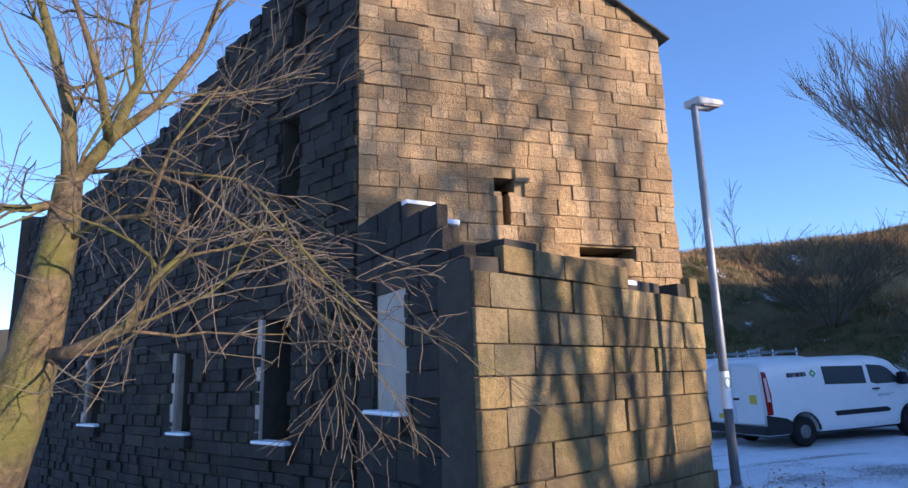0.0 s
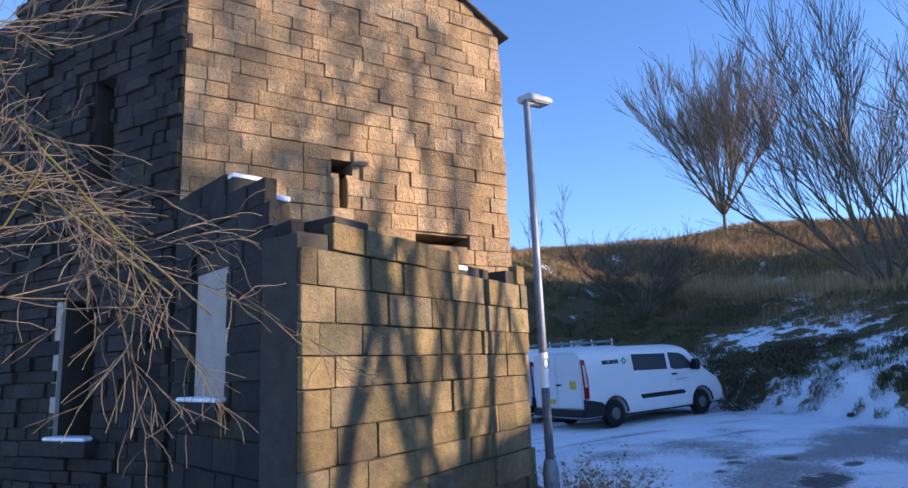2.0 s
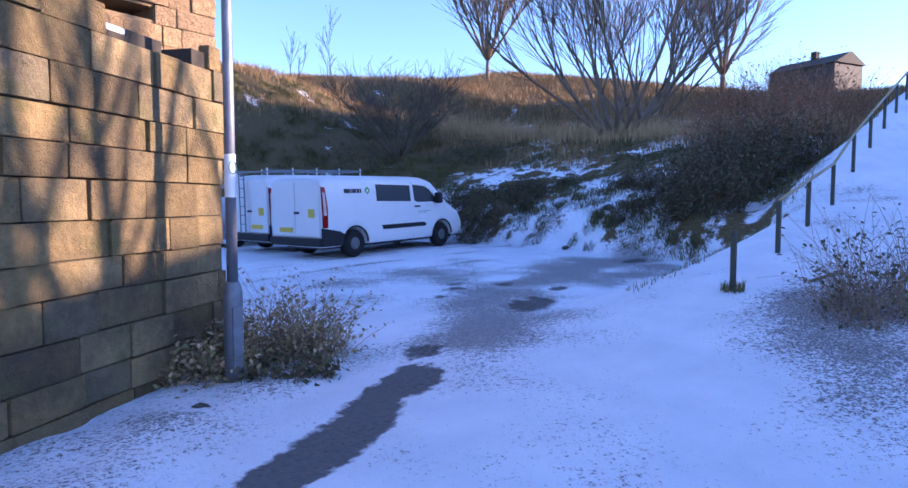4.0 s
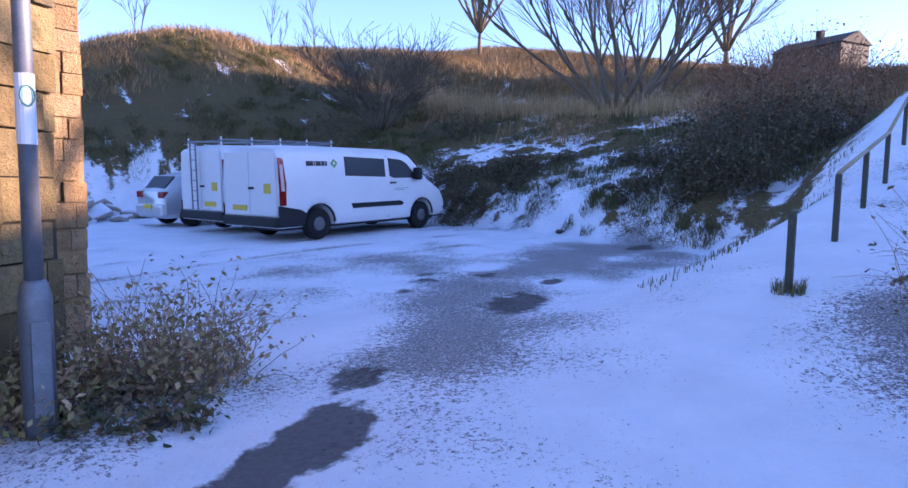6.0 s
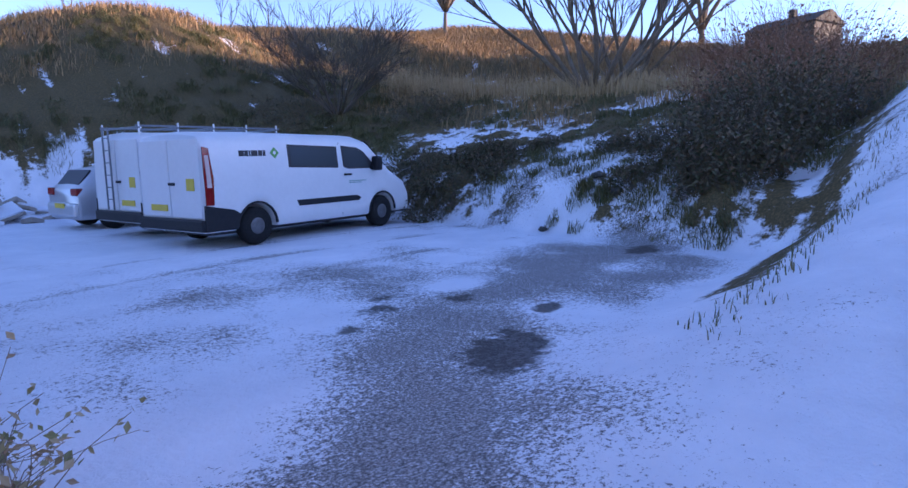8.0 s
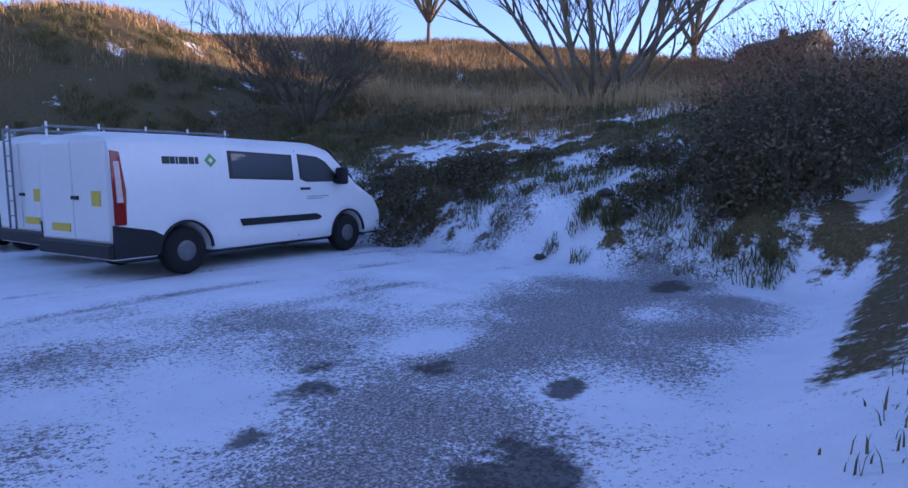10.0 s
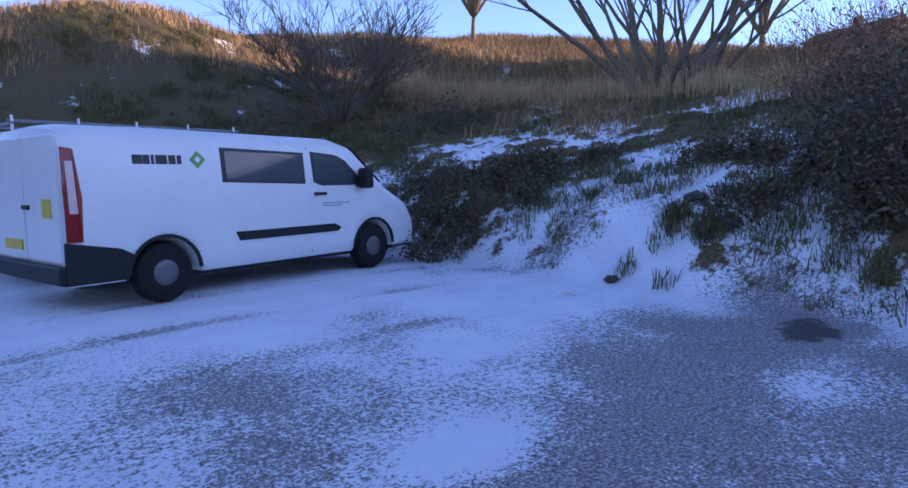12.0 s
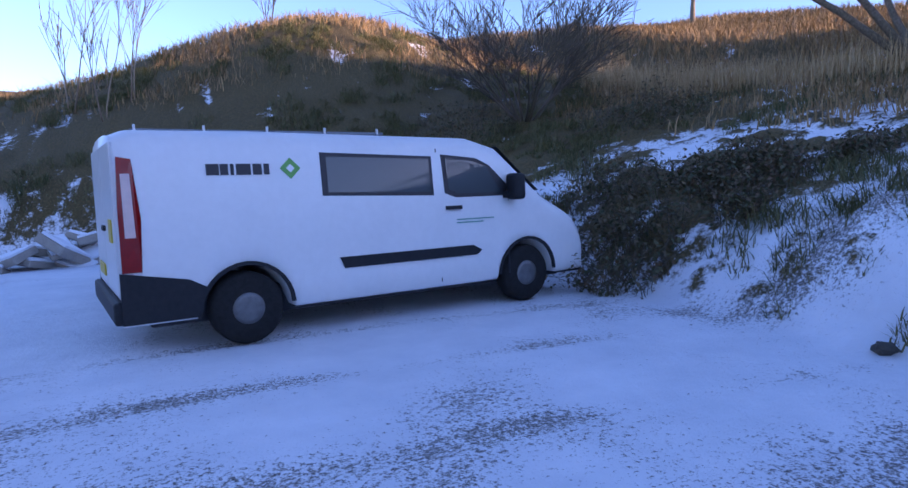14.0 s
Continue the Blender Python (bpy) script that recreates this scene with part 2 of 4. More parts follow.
class Tubes:
    """Gathers tapered tubes into one mesh."""

    def __init__(self):
        self.v, self.f = [], []

    def add(self, pts, radii, seg=5):
        base = len(self.v)
        for i, p in enumerate(pts):
            d = (pts[min(i + 1, len(pts) - 1)] - pts[max(i - 1, 0)])
            d = d.normalized() if d.length > 1e-6 else Vector((0, 0, 1))
            a = d.cross(Vector((0.31, 0.77, 0.55))).normalized()
            c = d.cross(a)
            for k in range(seg):
                t = 2 * math.pi * k / seg
                self.v.append(p + (a * math.cos(t) + c * math.sin(t)) * radii[i])
        for i in range(len(pts) - 1):
            for k in range(seg):
                q = base + i * seg
                self.f.append((q + k, q + (k + 1) % seg, q + seg + (k + 1) % seg, q + seg + k))
        self.f.append(tuple(base + k for k in range(seg))[::-1])
        self.f.append(tuple(base + (len(pts) - 1) * seg + k for k in range(seg)))

    def done(self, name, mat, parent=None, label="", smooth=True):
        return mesh_ob(name, self.v, self.f, mat, parent, label, smooth)


def bent(rng, start, way, length, wander, lift=0.0, steps=5):
    pts, d = [Vector(start)], Vector(way).normalized()
    for _ in range(steps):
        d = (d + Vector((rng.uniform(-1, 1), rng.uniform(-1, 1), rng.uniform(-1, 1))) * wander + Vector((0, 0, lift))).normalized()
        pts.append(pts[-1] + d * (length / steps))
    return pts


def grow(rng, tubes, twigs, start, way, length, radius, level, wander=0.22, lift=0.05, fork=(3, 5), spread=0.7, twig_level=1, min_r=0.004):
    """A limb with its side limbs; the thinnest go to the twigs."""
    steps = 6 if level > 1 else 4
    pts = bent(rng, start, way, length, wander, lift, steps)
    rad = [max(min_r, radius * (1 - 0.72 * i / steps)) for i in range(steps + 1)]
    (tubes if level > twig_level else twigs).add(pts, rad, 7 if level > 2 else (5 if level > 1 else 3))
    if level == 0:
        return
    for _ in range(rng.randint(*fork)):
        k = rng.uniform(0.3, 1.0)
        i = min(steps - 1, int(k * steps))
        p = pts[i].lerp(pts[i + 1], k * steps - i)
        along = (pts[i + 1] - pts[i]).normalized()
        side = Vector((rng.uniform(-1, 1), rng.uniform(-1, 1), rng.uniform(-0.4, 0.8)))
        d = (along + side * spread).normalized()
        grow(rng, tubes, twigs, p, d, length * rng.uniform(0.45, 0.72), rad[i] * 0.6, level - 1, wander, lift, fork, spread, twig_level, min_r)

# ---- ground ----
LOT = lambda x: -1.05 + 0.027 * x


def smooth(a, b, v):
    t = np.clip((v - a) / (b - a), 0, 1)
    return t * t * (3 - 2 * t)


def foot_distance(x, y):
    """Metres beyond the foot of the bank that closes the yard."""
    foot_x = 14.6 + 0.6 * smooth(8, 13, y) - 0.6 * smooth(8, 3, y)
    d_east = x - foot_x
    d_north = y - 24.5 + 0.12 * x
    k = 1.5
    return np.log(np.exp(np.clip(d_east / k, -30, 30)) + np.exp(np.clip(d_north / k, -30, 30))) * k


def height(x, y):
    x, y = np.asarray(x, float), np.asarray(y, float)
    lot = LOT(np.clip(x, -40, 18))
    rise = np.log1p(np.exp((np.clip(x, -20, 40) - 6.3) * 1.2)) / 1.2
    path = -0.9 + 0.2 * rise
    w = smooth(5.4, 3.2, y)
    base = lot * (1 - w) + path * w
    d = foot_distance(x, y)
    dp = np.clip(d, 0, 24)
    bank = 0.8 * (1 - np.exp(-dp / 0.7)) + 0.32 * np.clip(d, 0, 9.5) + 0.08 * np.clip(d - 9.5, 0, 3.5)
    bank = bank + 0.27 * np.clip(d - 13, 0, 12) + 0.06 * np.clip(d - 25, 0, 40)
    bank = bank + 0.2 * np.clip(y - 13, 0, 20) * smooth(9, 15, d) * smooth(20, 30, x)
    bank = bank + 4.6 * np.exp(-((x - 18) ** 2 + (y - 33) ** 2) / 90)
    bank = bank * smooth(-0.2, 1.0, d)
    north = smooth(1.0, 6.5, y)
    z = base + bank * north * (0.90 + 0.08 * smooth(7, 15, y))
    # hill to the south-east that keeps the low sun off the yard
    p, k = 0.656 * x + 0.755 * y, 0.755 * x - 0.656 * y
    z = z + 9 * np.exp(-((p - 28) / 14) ** 2 - ((k - 52) / 12) ** 2)
    side = smooth(0.2, -8, y) * smooth(3, 11, x) * 2.5
    z = z * 1.0 + side
    far = np.hypot(x - 5, y - 8)
    fall = smooth(60, 400, far)
    return z * (1 - fall) + 9 * fall


def gz(x, y):
    return float(height(x, y))


def axis_steps(lo, hi, fine_lo, fine_hi, step):
    inner = np.arange(fine_lo, fine_hi + 1e-6, step)
    out, s, v = [], step, fine_hi
    while v < hi:
        s *= 1.16
        v += s
        out.append(v)
    left, s, v = [], step, fine_lo
    while v > lo:
        s *= 1.16
        v -= s
        left.append(v)
    return np.array(left[::-1] + list(inner) + out)


def patch(x, y, cx, cy, rx, ry, turn=0.0):
    a = radians(turn)
    u = (x - cx) * math.cos(a) + (y - cy) * math.sin(a)
    v = -(x - cx) * math.sin(a) + (y - cy) * math.cos(a)
    return np.exp(-((u / rx) ** 2 + (v / ry) ** 2))


def fbm(X, Y, scale, octaves=4):
    out = np.zeros_like(X)
    flat = out.ravel()
    xs, ys = X.ravel(), Y.ravel()
    for i in range(len(flat)):
        flat[i] = noise.fractal(Vector((xs[i] * scale, ys[i] * scale, 0.3)), 0.9, 2.0, octaves)
    return flat.reshape(X.shape)


def make_ground():
    xs = axis_steps(-1500, 1500, -2.0, 26.0, 0.125)
    ys = axis_steps(-1500, 1500, -1.5, 22.0, 0.125)
    X, Y = np.meshgrid(xs, ys)
    Z = height(X, Y)
    near = np.hypot(X - 12, Y - 10) < 60
    F = np.zeros_like(X)
    F[near] = fbm(X[near], Y[near], 0.9, 5)
    d = foot_distance(X, Y)
    onbank = smooth(0.0, 1.2, d) * smooth(3.0, 5.5, Y)
    Z = Z + F * (0.012 + 0.15 * onbank)
    weeds = smooth(0.95, 0.2, np.abs((X - 1.1) * -0.527 + (Y - 4.03) * 0.85 + 0.5)) * smooth(5.2, 4.2, X) * smooth(0.4, 1.5, X)
    Z = Z + 0.07 * weeds * (1 + F)
    # wheel ruts that swing in towards the vans
    rut = np.zeros_like(X)
    for off in (0.0, 1.6, 3.1):
        rut = np.maximum(rut, smooth(0.2, 0.05, np.abs(Y - (9.6 + off + 0.12 * (X - 9) - 0.03 * (X - 9) ** 2))) * smooth(16, 13, X) * smooth(3, 6, X))
    wet = smooth(0.46, 0.1, np.abs((Y - 3.08) - 0.52 * (X - 3.05) + 0.2 * F)) * smooth(2.3, 2.9, X) * smooth(5.7, 5.0, X)
    mud = np.maximum.reduce([0.9 * wet, 0.95 * patch(X, Y, 8.45, 5.5, 0.85, 0.45, 25), 0.6 * patch(X, Y, 9.04, 7.6, 0.5, 0.25, 20),
                             0.85 * patch(X, Y, 5.6, 4.7, 0.5, 0.3, 35), 0.65 * patch(X, Y, 8.1, 6.95, 0.45, 0.25, 20), 0.8 * patch(X, Y, 13.9, 6.9, 0.8, 0.35, 10),
                             0.75 * patch(X, Y, 8.75, 7.3, 0.4, 0.3), 0.7 * patch(X, Y, 9.6, 6.95, 0.35, 0.3), 0.95 * patch(X, Y, 9.8, 6.0, 0.35, 0.22),
                             0.5 * patch(X, Y, 11.2, 8.3, 1.3, 0.4, 20)]) + 0.12 * F
    bare = np.maximum.reduce([1.15 * patch(X, Y, 6.9, 5.0, 1.5, 0.8, 30), 0.9 * patch(X, Y, 8.6, 6.2, 1.6, 0.9, 30), 0.95 * patch(X, Y, 11.0, 7.1, 2.6, 1.2, 15), 1.0 * patch(X, Y, 13.4, 7.3, 2.4, 1.0, 5),
                              0.5 * patch(X, Y, 9.0, 8.6, 3.0, 1.4), 0.55 * patch(X, Y, 5.6, 4.8, 0.9, 0.6), 1.0 * patch(X, Y, 7.9, 1.5, 1.5, 0.7, 10), 0.9 * patch(X, Y, 12.2, 5.9, 2.0, 0.7, 5), 0.4 * rut])
    bare = 0.66 * bare - 0.7 * patch(X, Y, 10.1, 7.45, 0.5, 0.28) + 0.15 + 0.32 * F + 0.25 * smooth(0.0, 1.0, F - 0.1) * smooth(-1, 0, d) + 0.3 * weeds
    Z = Z - 0.015 * rut
    verge = smooth(0.45, 0.1, np.abs(Y - (4.45 + 0.03 * (X - 10)))) * smooth(9.6, 10.6, X) * smooth(22, 16, X)
    # snowy lower bank, straw on the terrace, heathery slope and dry crest
    G = np.zeros_like(X)
    G[near] = fbm(X[near] + 40, Y[near], 0.33, 4)
    H = np.zeros_like(X)
    H[near] = fbm(X[near] + 90, Y[near], 2.2, 3)
    bankish = smooth(-0.3, 0.8, d) * smooth(3.2, 5.2, Y)
    grass = bankish * (0.60 + 0.4 * G + 0.55 * F + 0.6 * H + 0.5 * smooth(15.5, 19, Y) * smooth(0.5, 3, d))
    grass = np.maximum(grass, (0.85 + 0.7 * G + 0.4 * F) * smooth(8.6, 10.2, d) * smooth(2, 6, Y))
    upper = smooth(12.5, 15, d) * smooth(2, 6, Y)
    grass = np.maximum(grass, 0.75 * verge)
    grass = grass - upper * 0.4 * smooth(0.15, 0.5, G + 0.4 * F)
    grass = np.maximum(grass, 1.6 * smooth(19, 22, d) * smooth(2, 6, Y))
    drift = np.maximum(patch(X, Y, 16.2, 10.2, 0.9, 1.3), patch(X, Y, 26, 21, 2.2, 2.6))
    grass = grass - 0.9 * drift
    Z = Z + 0.10 * H * bankish * smooth(11, 8, d)
    Z = Z - 0.02 * np.clip(mud, 0, 1)
    n = len(xs)
    verts = np.stack([X, Y, Z], -1).reshape(-1, 3)
    idx = np.arange(len(verts)).reshape(X.shape)
    faces = np.stack([idx[:-1, :-1], idx[:-1, 1:], idx[1:, 1:], idx[1:, :-1]], -1).reshape(-1, 4)
    me = bpy.data.meshes.new("ground")
    me.from_pydata(verts.tolist(), [], faces.tolist())
    for nm, arr in (("bare", bare), ("grass", grass), ("mud", mud)):
        a = me.attributes.new(nm, "FLOAT", "POINT")
        a.data.foreach_set("value", arr.ravel().astype(np.float32))
    me.polygons.foreach_set("use_smooth", [True] * len(me.polygons))
    me.materials.append(M["ground"])
    return tagged(new("ground", me), "snow-dusted gravel yard and grassy bank", "ground", kind="structure")


make_ground()

# ---- the ruined mill ----
def way(a):
    return Vector((math.cos(radians(a)), math.sin(radians(a)), 0))


A, L = Vector((1.10, 4.03, 0)), Vector((0.35, 6.4, 0))


def wall(name, label, origin, direction, length, z0, top, thick, course, lens, mat, holes=(), parts=300, far_mat=None, rough=0.012, seed=1, gap=0.012, backing=None):
    """A stone wall seen from its right-hand side: backing with real openings, and every block proud of it."""
    rng = random.Random(seed)
    d = direction.normalized()
    n = Vector((d.y, -d.x, 0))
    rot = Matrix((d, -n, Vector((0, 0, 1)))).transposed().to_4x4()
    rot.translation = origin
    bm = bmesh.new()
    cuts = sorted({0.0, length, *[h[0] for h in holes], *[h[1] for h in holes], *[i * 0.4 for i in range(1, int(length / 0.4) + 1) if i * 0.4 < length]})
    for a, c in zip(cuts, cuts[1:]):
        if c - a < 0.004:
            continue
        mid, lo = (a + c) / 2, z0
        for h in sorted((h for h in holes if h[0] <= mid <= h[1]), key=lambda h: h[2]):
            box_bm((a, 0.02, lo), (c, thick, h[2]), 0, bm)
            lo = h[3]
        if top(mid) - 0.03 > lo:
            box_bm((a, 0.02, lo), (c, thick, top(mid) - 0.03), 0, bm)
    back = part(name, bm, backing or M["mortar"])
    back.matrix_world = rot
    tagged(back, label, "wall", kind="structure")
    joined_v, joined_f, count, z, row = [], [], 0, z0, 0
    ztop = max(top(i * length / 40) for i in range(41))
    unit = bmesh.new()
    box_bm((-0.5, -0.5, -0.5), (0.5, 0.5, 0.5), 0.035, unit)
    me = bpy.data.meshes.new("block")
    unit.to_mesh(me)
    unit.free()
    me.materials.append(mat)
    uv = [v.co.copy() for v in me.vertices]
    uf = [tuple(p.vertices) for p in me.polygons]
    while z < ztop:
        h = course * rng.uniform(0.85, 1.15)
        s = -rng.uniform(0, lens[0])
        while s < length:
            w = rng.uniform(*lens)
            a, c, e, g = max(0, s), min(length, s + w), z, z + h
            s += w
            if c - a < 0.06 or top((a + c) / 2) < z + h * 0.6:
                continue
            hit = False
            for o in holes:
                if c > o[0] and a < o[1] and g > o[2] + 0.02 and e < o[3] - 0.02:
                    hit = True
                    if a < o[0] - 0.05:
                        c, hit = o[0], False
                    elif c > o[1] + 0.05:
                        a, hit = o[1], False
            if hit:
                continue
            out = rng.uniform(0, rough)
            m = rot @ Matrix.LocRotScale(((a + c) / 2, 0.05 - out, (e + g) / 2 + rng.uniform(-0.004, 0.004)),
                                         Euler((rng.uniform(-0.02, 0.02), rng.uniform(-0.008, 0.008), rng.uniform(-0.02, 0.02))),
                                         (c - a - gap, 0.11, h - gap))
            if count < parts:
                ob = new("block", me)
                ob.matrix_world = m
                ob.parent = back
                ob.matrix_parent_inverse = rot.inverted()
                count += 1
            else:
                k = len(joined_v)
                joined_v += [m @ v for v in uv]
                joined_f += [tuple(i + k for i in f) for f in uf]
        z += h
        row += 1
    if joined_v:
        j = mesh_ob("blocks", joined_v, joined_f, far_mat or mat)
        j.parent = back
        j.matrix_parent_inverse = rot.inverted()
        tagged(j, kind="stuff")
    return back, rot


def steps_of(*pairs):
    def top(s):
        z = pairs[0][1]
        for a, v in pairs:
            if s >= a:
                z = v
        return z
    return top


def slope_of(*pairs):
    return lambda s: float(np.interp(s, [p[0] for p in pairs], [p[1] for p in pairs]))


ANNEX = way(31.8)
FACADE = way(128)
GABLE = way(8.05)
GL, FL = 4.33, 12.0
wall("wall_annex_front", "sunlit ashlar wall of a broken lean-to", A, ANNEX, 3.59, -1.35,
     steps_of((0, 1.92), (0.24, 2.12), (0.98, 1.88), (1.06, 2.14), (1.4, 1.88), (1.8, 1.97), (2.1, 1.88), (2.6, 1.93), (2.85, 1.72), (3.38, 1.97)), 0.4, 0.262, (0.34, 0.80), M["ashlar"], seed=3, rough=0.045)
side_dir = (A - L).normalized()
side_len = (A - L).length - 0.10
# the rubble tones carry part of this wall's shade
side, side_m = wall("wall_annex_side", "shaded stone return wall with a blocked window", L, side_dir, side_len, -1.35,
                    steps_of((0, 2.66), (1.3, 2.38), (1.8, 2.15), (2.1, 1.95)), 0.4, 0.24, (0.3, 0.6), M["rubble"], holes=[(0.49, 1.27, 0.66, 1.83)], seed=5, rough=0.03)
wall("wall_gable", "tall sunlit gable wall with a chimney shoulder", L, GABLE, GL, -1.2,
     slope_of((0, 8.6), (2.90, 8.4), (2.92, 6.46), (4.33, 5.70)), 0.5, 0.185, (0.2, 0.5), M["gable"], holes=[(1.68, 1.96, 3.22, 3.40), (1.78, 1.88, 2.80, 3.22), (2.81, 3.64, 2.44, 2.57)], parts=300, far_mat=M["gable_far"], seed=7, rough=0.03, gap=0.007, backing=M["mortar_pale"])
# the facade starts at its far end, so that its outer side faces the yard
far_end = L + FACADE * FL
f_holes = [(FL - 1.80, FL - 1.20, 0.27, 1.78), (FL - 4.03, FL - 3.57, 0.30, 1.46), (FL - 7.4, FL - 6.7, 0.34, 1.52), (FL - 1.52, FL - 1.12, 3.11, 4.39), (FL - 1.35, FL - 1.05, 5.29, 5.98), (FL - 3.9, FL - 3.55, 3.3, 4.1)]
# facade shade is partly in the near-black rubble colour
wall("wall_facade", "rubble mill facade with empty windows, its shade in the stone colour", far_end, -FACADE, FL, -1.35,
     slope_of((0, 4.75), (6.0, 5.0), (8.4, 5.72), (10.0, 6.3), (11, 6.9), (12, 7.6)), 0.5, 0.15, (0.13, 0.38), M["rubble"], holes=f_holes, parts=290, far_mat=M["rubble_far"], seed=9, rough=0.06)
wall("wall_rear", "plain rear wall of the mill", L + GABLE * GL + FACADE * FL, -GABLE, GL, -1.2, lambda s: 5.0, 0.4, 0.5, (0.8, 1.4), M["rubble"], seed=11, parts=60, far_mat=M["rubble_far"])
wall("wall_flank", "plain flank wall of the mill", L + GABLE * GL + FACADE * 0.6, FACADE, FL - 0.6, -1.2, lambda s: 5.2, 0.4, 0.5, (0.8, 1.4), M["rubble"], seed=12, parts=60, far_mat=M["rubble_far"])


def quad_slab(name, pts, thick, mat, label, category, kind=""):
    v = [Vector(p) for p in pts] + [Vector(p) - Vector((0, 0, thick)) for p in pts]
    f = [(0, 1, 2, 3), (7, 6, 5, 4), (0, 4, 5, 1), (1, 5, 6, 2), (2, 6, 7, 3), (3, 7, 4, 0)]
    return tagged(mesh_ob(name, v, f, mat), label, category, kind=kind)


up = lambda p, z: Vector((p.x, p.y, z))
E_ = L + GABLE * GL
# slab added below the parapet, out of view, so the empty windows stay dark
quad_slab("roof", [up(L + GABLE * 0.4 + FACADE * 0.5, 4.4), up(E_ + FACADE * 0.5, 5.4), up(E_ + FACADE * FL, 5.2), up(L + GABLE * 0.4 + FACADE * FL, 4.2)], 0.15, M["slate"], "unseen slate slab added to keep the mill interior dark", "roof", "structure")
# slate verge on the right shoulder of the gable
verge_m = Matrix((GABLE, way(98.05), Vector((0, 0, 1)))).transposed().to_4x4()
verge_m.translation = L
vt = tagged(new("trim"), "dark mossy slate verge along the gable", "trim", kind="structure")
vt.matrix_world = verge_m
rng = random.Random(4)
for i in range(8):
    s = 2.93 + i * 0.185
    ob = part("slate", box_bm((0, -0.10, 0), (0.27, 0.5, 0.035), 0.008), M["slate"], vt)
    ob.matrix_local = pose(s, 0, 6.47 - i * 0.0995 + rng.uniform(0, 0.012), 0, 27, rng.uniform(-2, 2))


def sill(m, a, c, z, label, snow=True):
    st = tagged(new("window_sill"), label, "sill", kind="structure")
    st.matrix_world = m
    part("slab", box_bm((a - 0.12, -0.14, z - 0.16), (c + 0.12, 0.2, z), 0.02), M["rubble"], st)
    if snow:
        part("snow_cap", box_bm((a - 0.05, -0.12, z - 0.002), (c + 0.06, 0.1, z + 0.04), 0.018), M["snow"], st, "thin cap of snow")


infill = part("window_infill", box_bm((0.49, 0.03, 0.66), (1.27, 0.2, 1.83), 0.01), M["slab"])
infill.matrix_world = side_m
tagged(infill, "pale stone slab blocking a window", "window", kind="structure")
sill(side_m, 0.49, 1.27, 0.66, "weathered stone sill with a cap of snow")
fac_m = Matrix((-FACADE, -Vector((-FACADE.y, FACADE.x, 0)), Vector((0, 0, 1)))).transposed().to_4x4()
fac_m.translation = far_end
for h in f_holes[:3]:
    sill(fac_m, h[0], h[1], h[2], "stone sill of an empty mill window")
    jamb = part("window_jamb", box_bm((h[0] - 0.1, -0.03, h[2]), (h[0] + 0.0, 0.12, h[3]), 0.01), M["slab"])
    jamb.matrix_world = fac_m
    tagged(jamb, "pale dressed stone jamb of a window", "window", kind="structure")
for a, c, z in ((0.5, 1.25, 2.66), (1.4, 1.7, 2.38)):
    ob = part("snow_cap", box_bm((a, 0.02, z - 0.035), (c, 0.36, z + 0.02), 0.02), M["snow"])
    ob.matrix_world = side_m
    tagged(ob, "thin snow lying on the broken wall top", "snow")
ann_m = Matrix((ANNEX, way(121.8), Vector((0, 0, 1)))).transposed().to_4x4()
ann_m.translation = A
for a, c, z in ((1.42, 1.78, 1.88), (2.12, 2.58, 1.88), (2.88, 3.36, 1.72)):
    ob = part("snow_cap", box_bm((a, 0.03, z - 0.03), (c, 0.34, z + 0.025), 0.02), M["snow"])
    ob.matrix_world = ann_m
    tagged(ob, "thin snow lying on the broken wall top", "snow")
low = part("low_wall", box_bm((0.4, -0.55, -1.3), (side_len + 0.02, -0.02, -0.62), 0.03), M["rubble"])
low.matrix_world = side_m
tagged(low, "low mossy stone plinth below the return wall", "wall")
lc = part("snow_cap", box_bm((0.42, -0.53, -0.63), (side_len, -0.03, -0.575), 0.02), M["snow"])
lc.matrix_world = side_m
tagged(lc, "smooth snow on a low stone plinth", "snow")

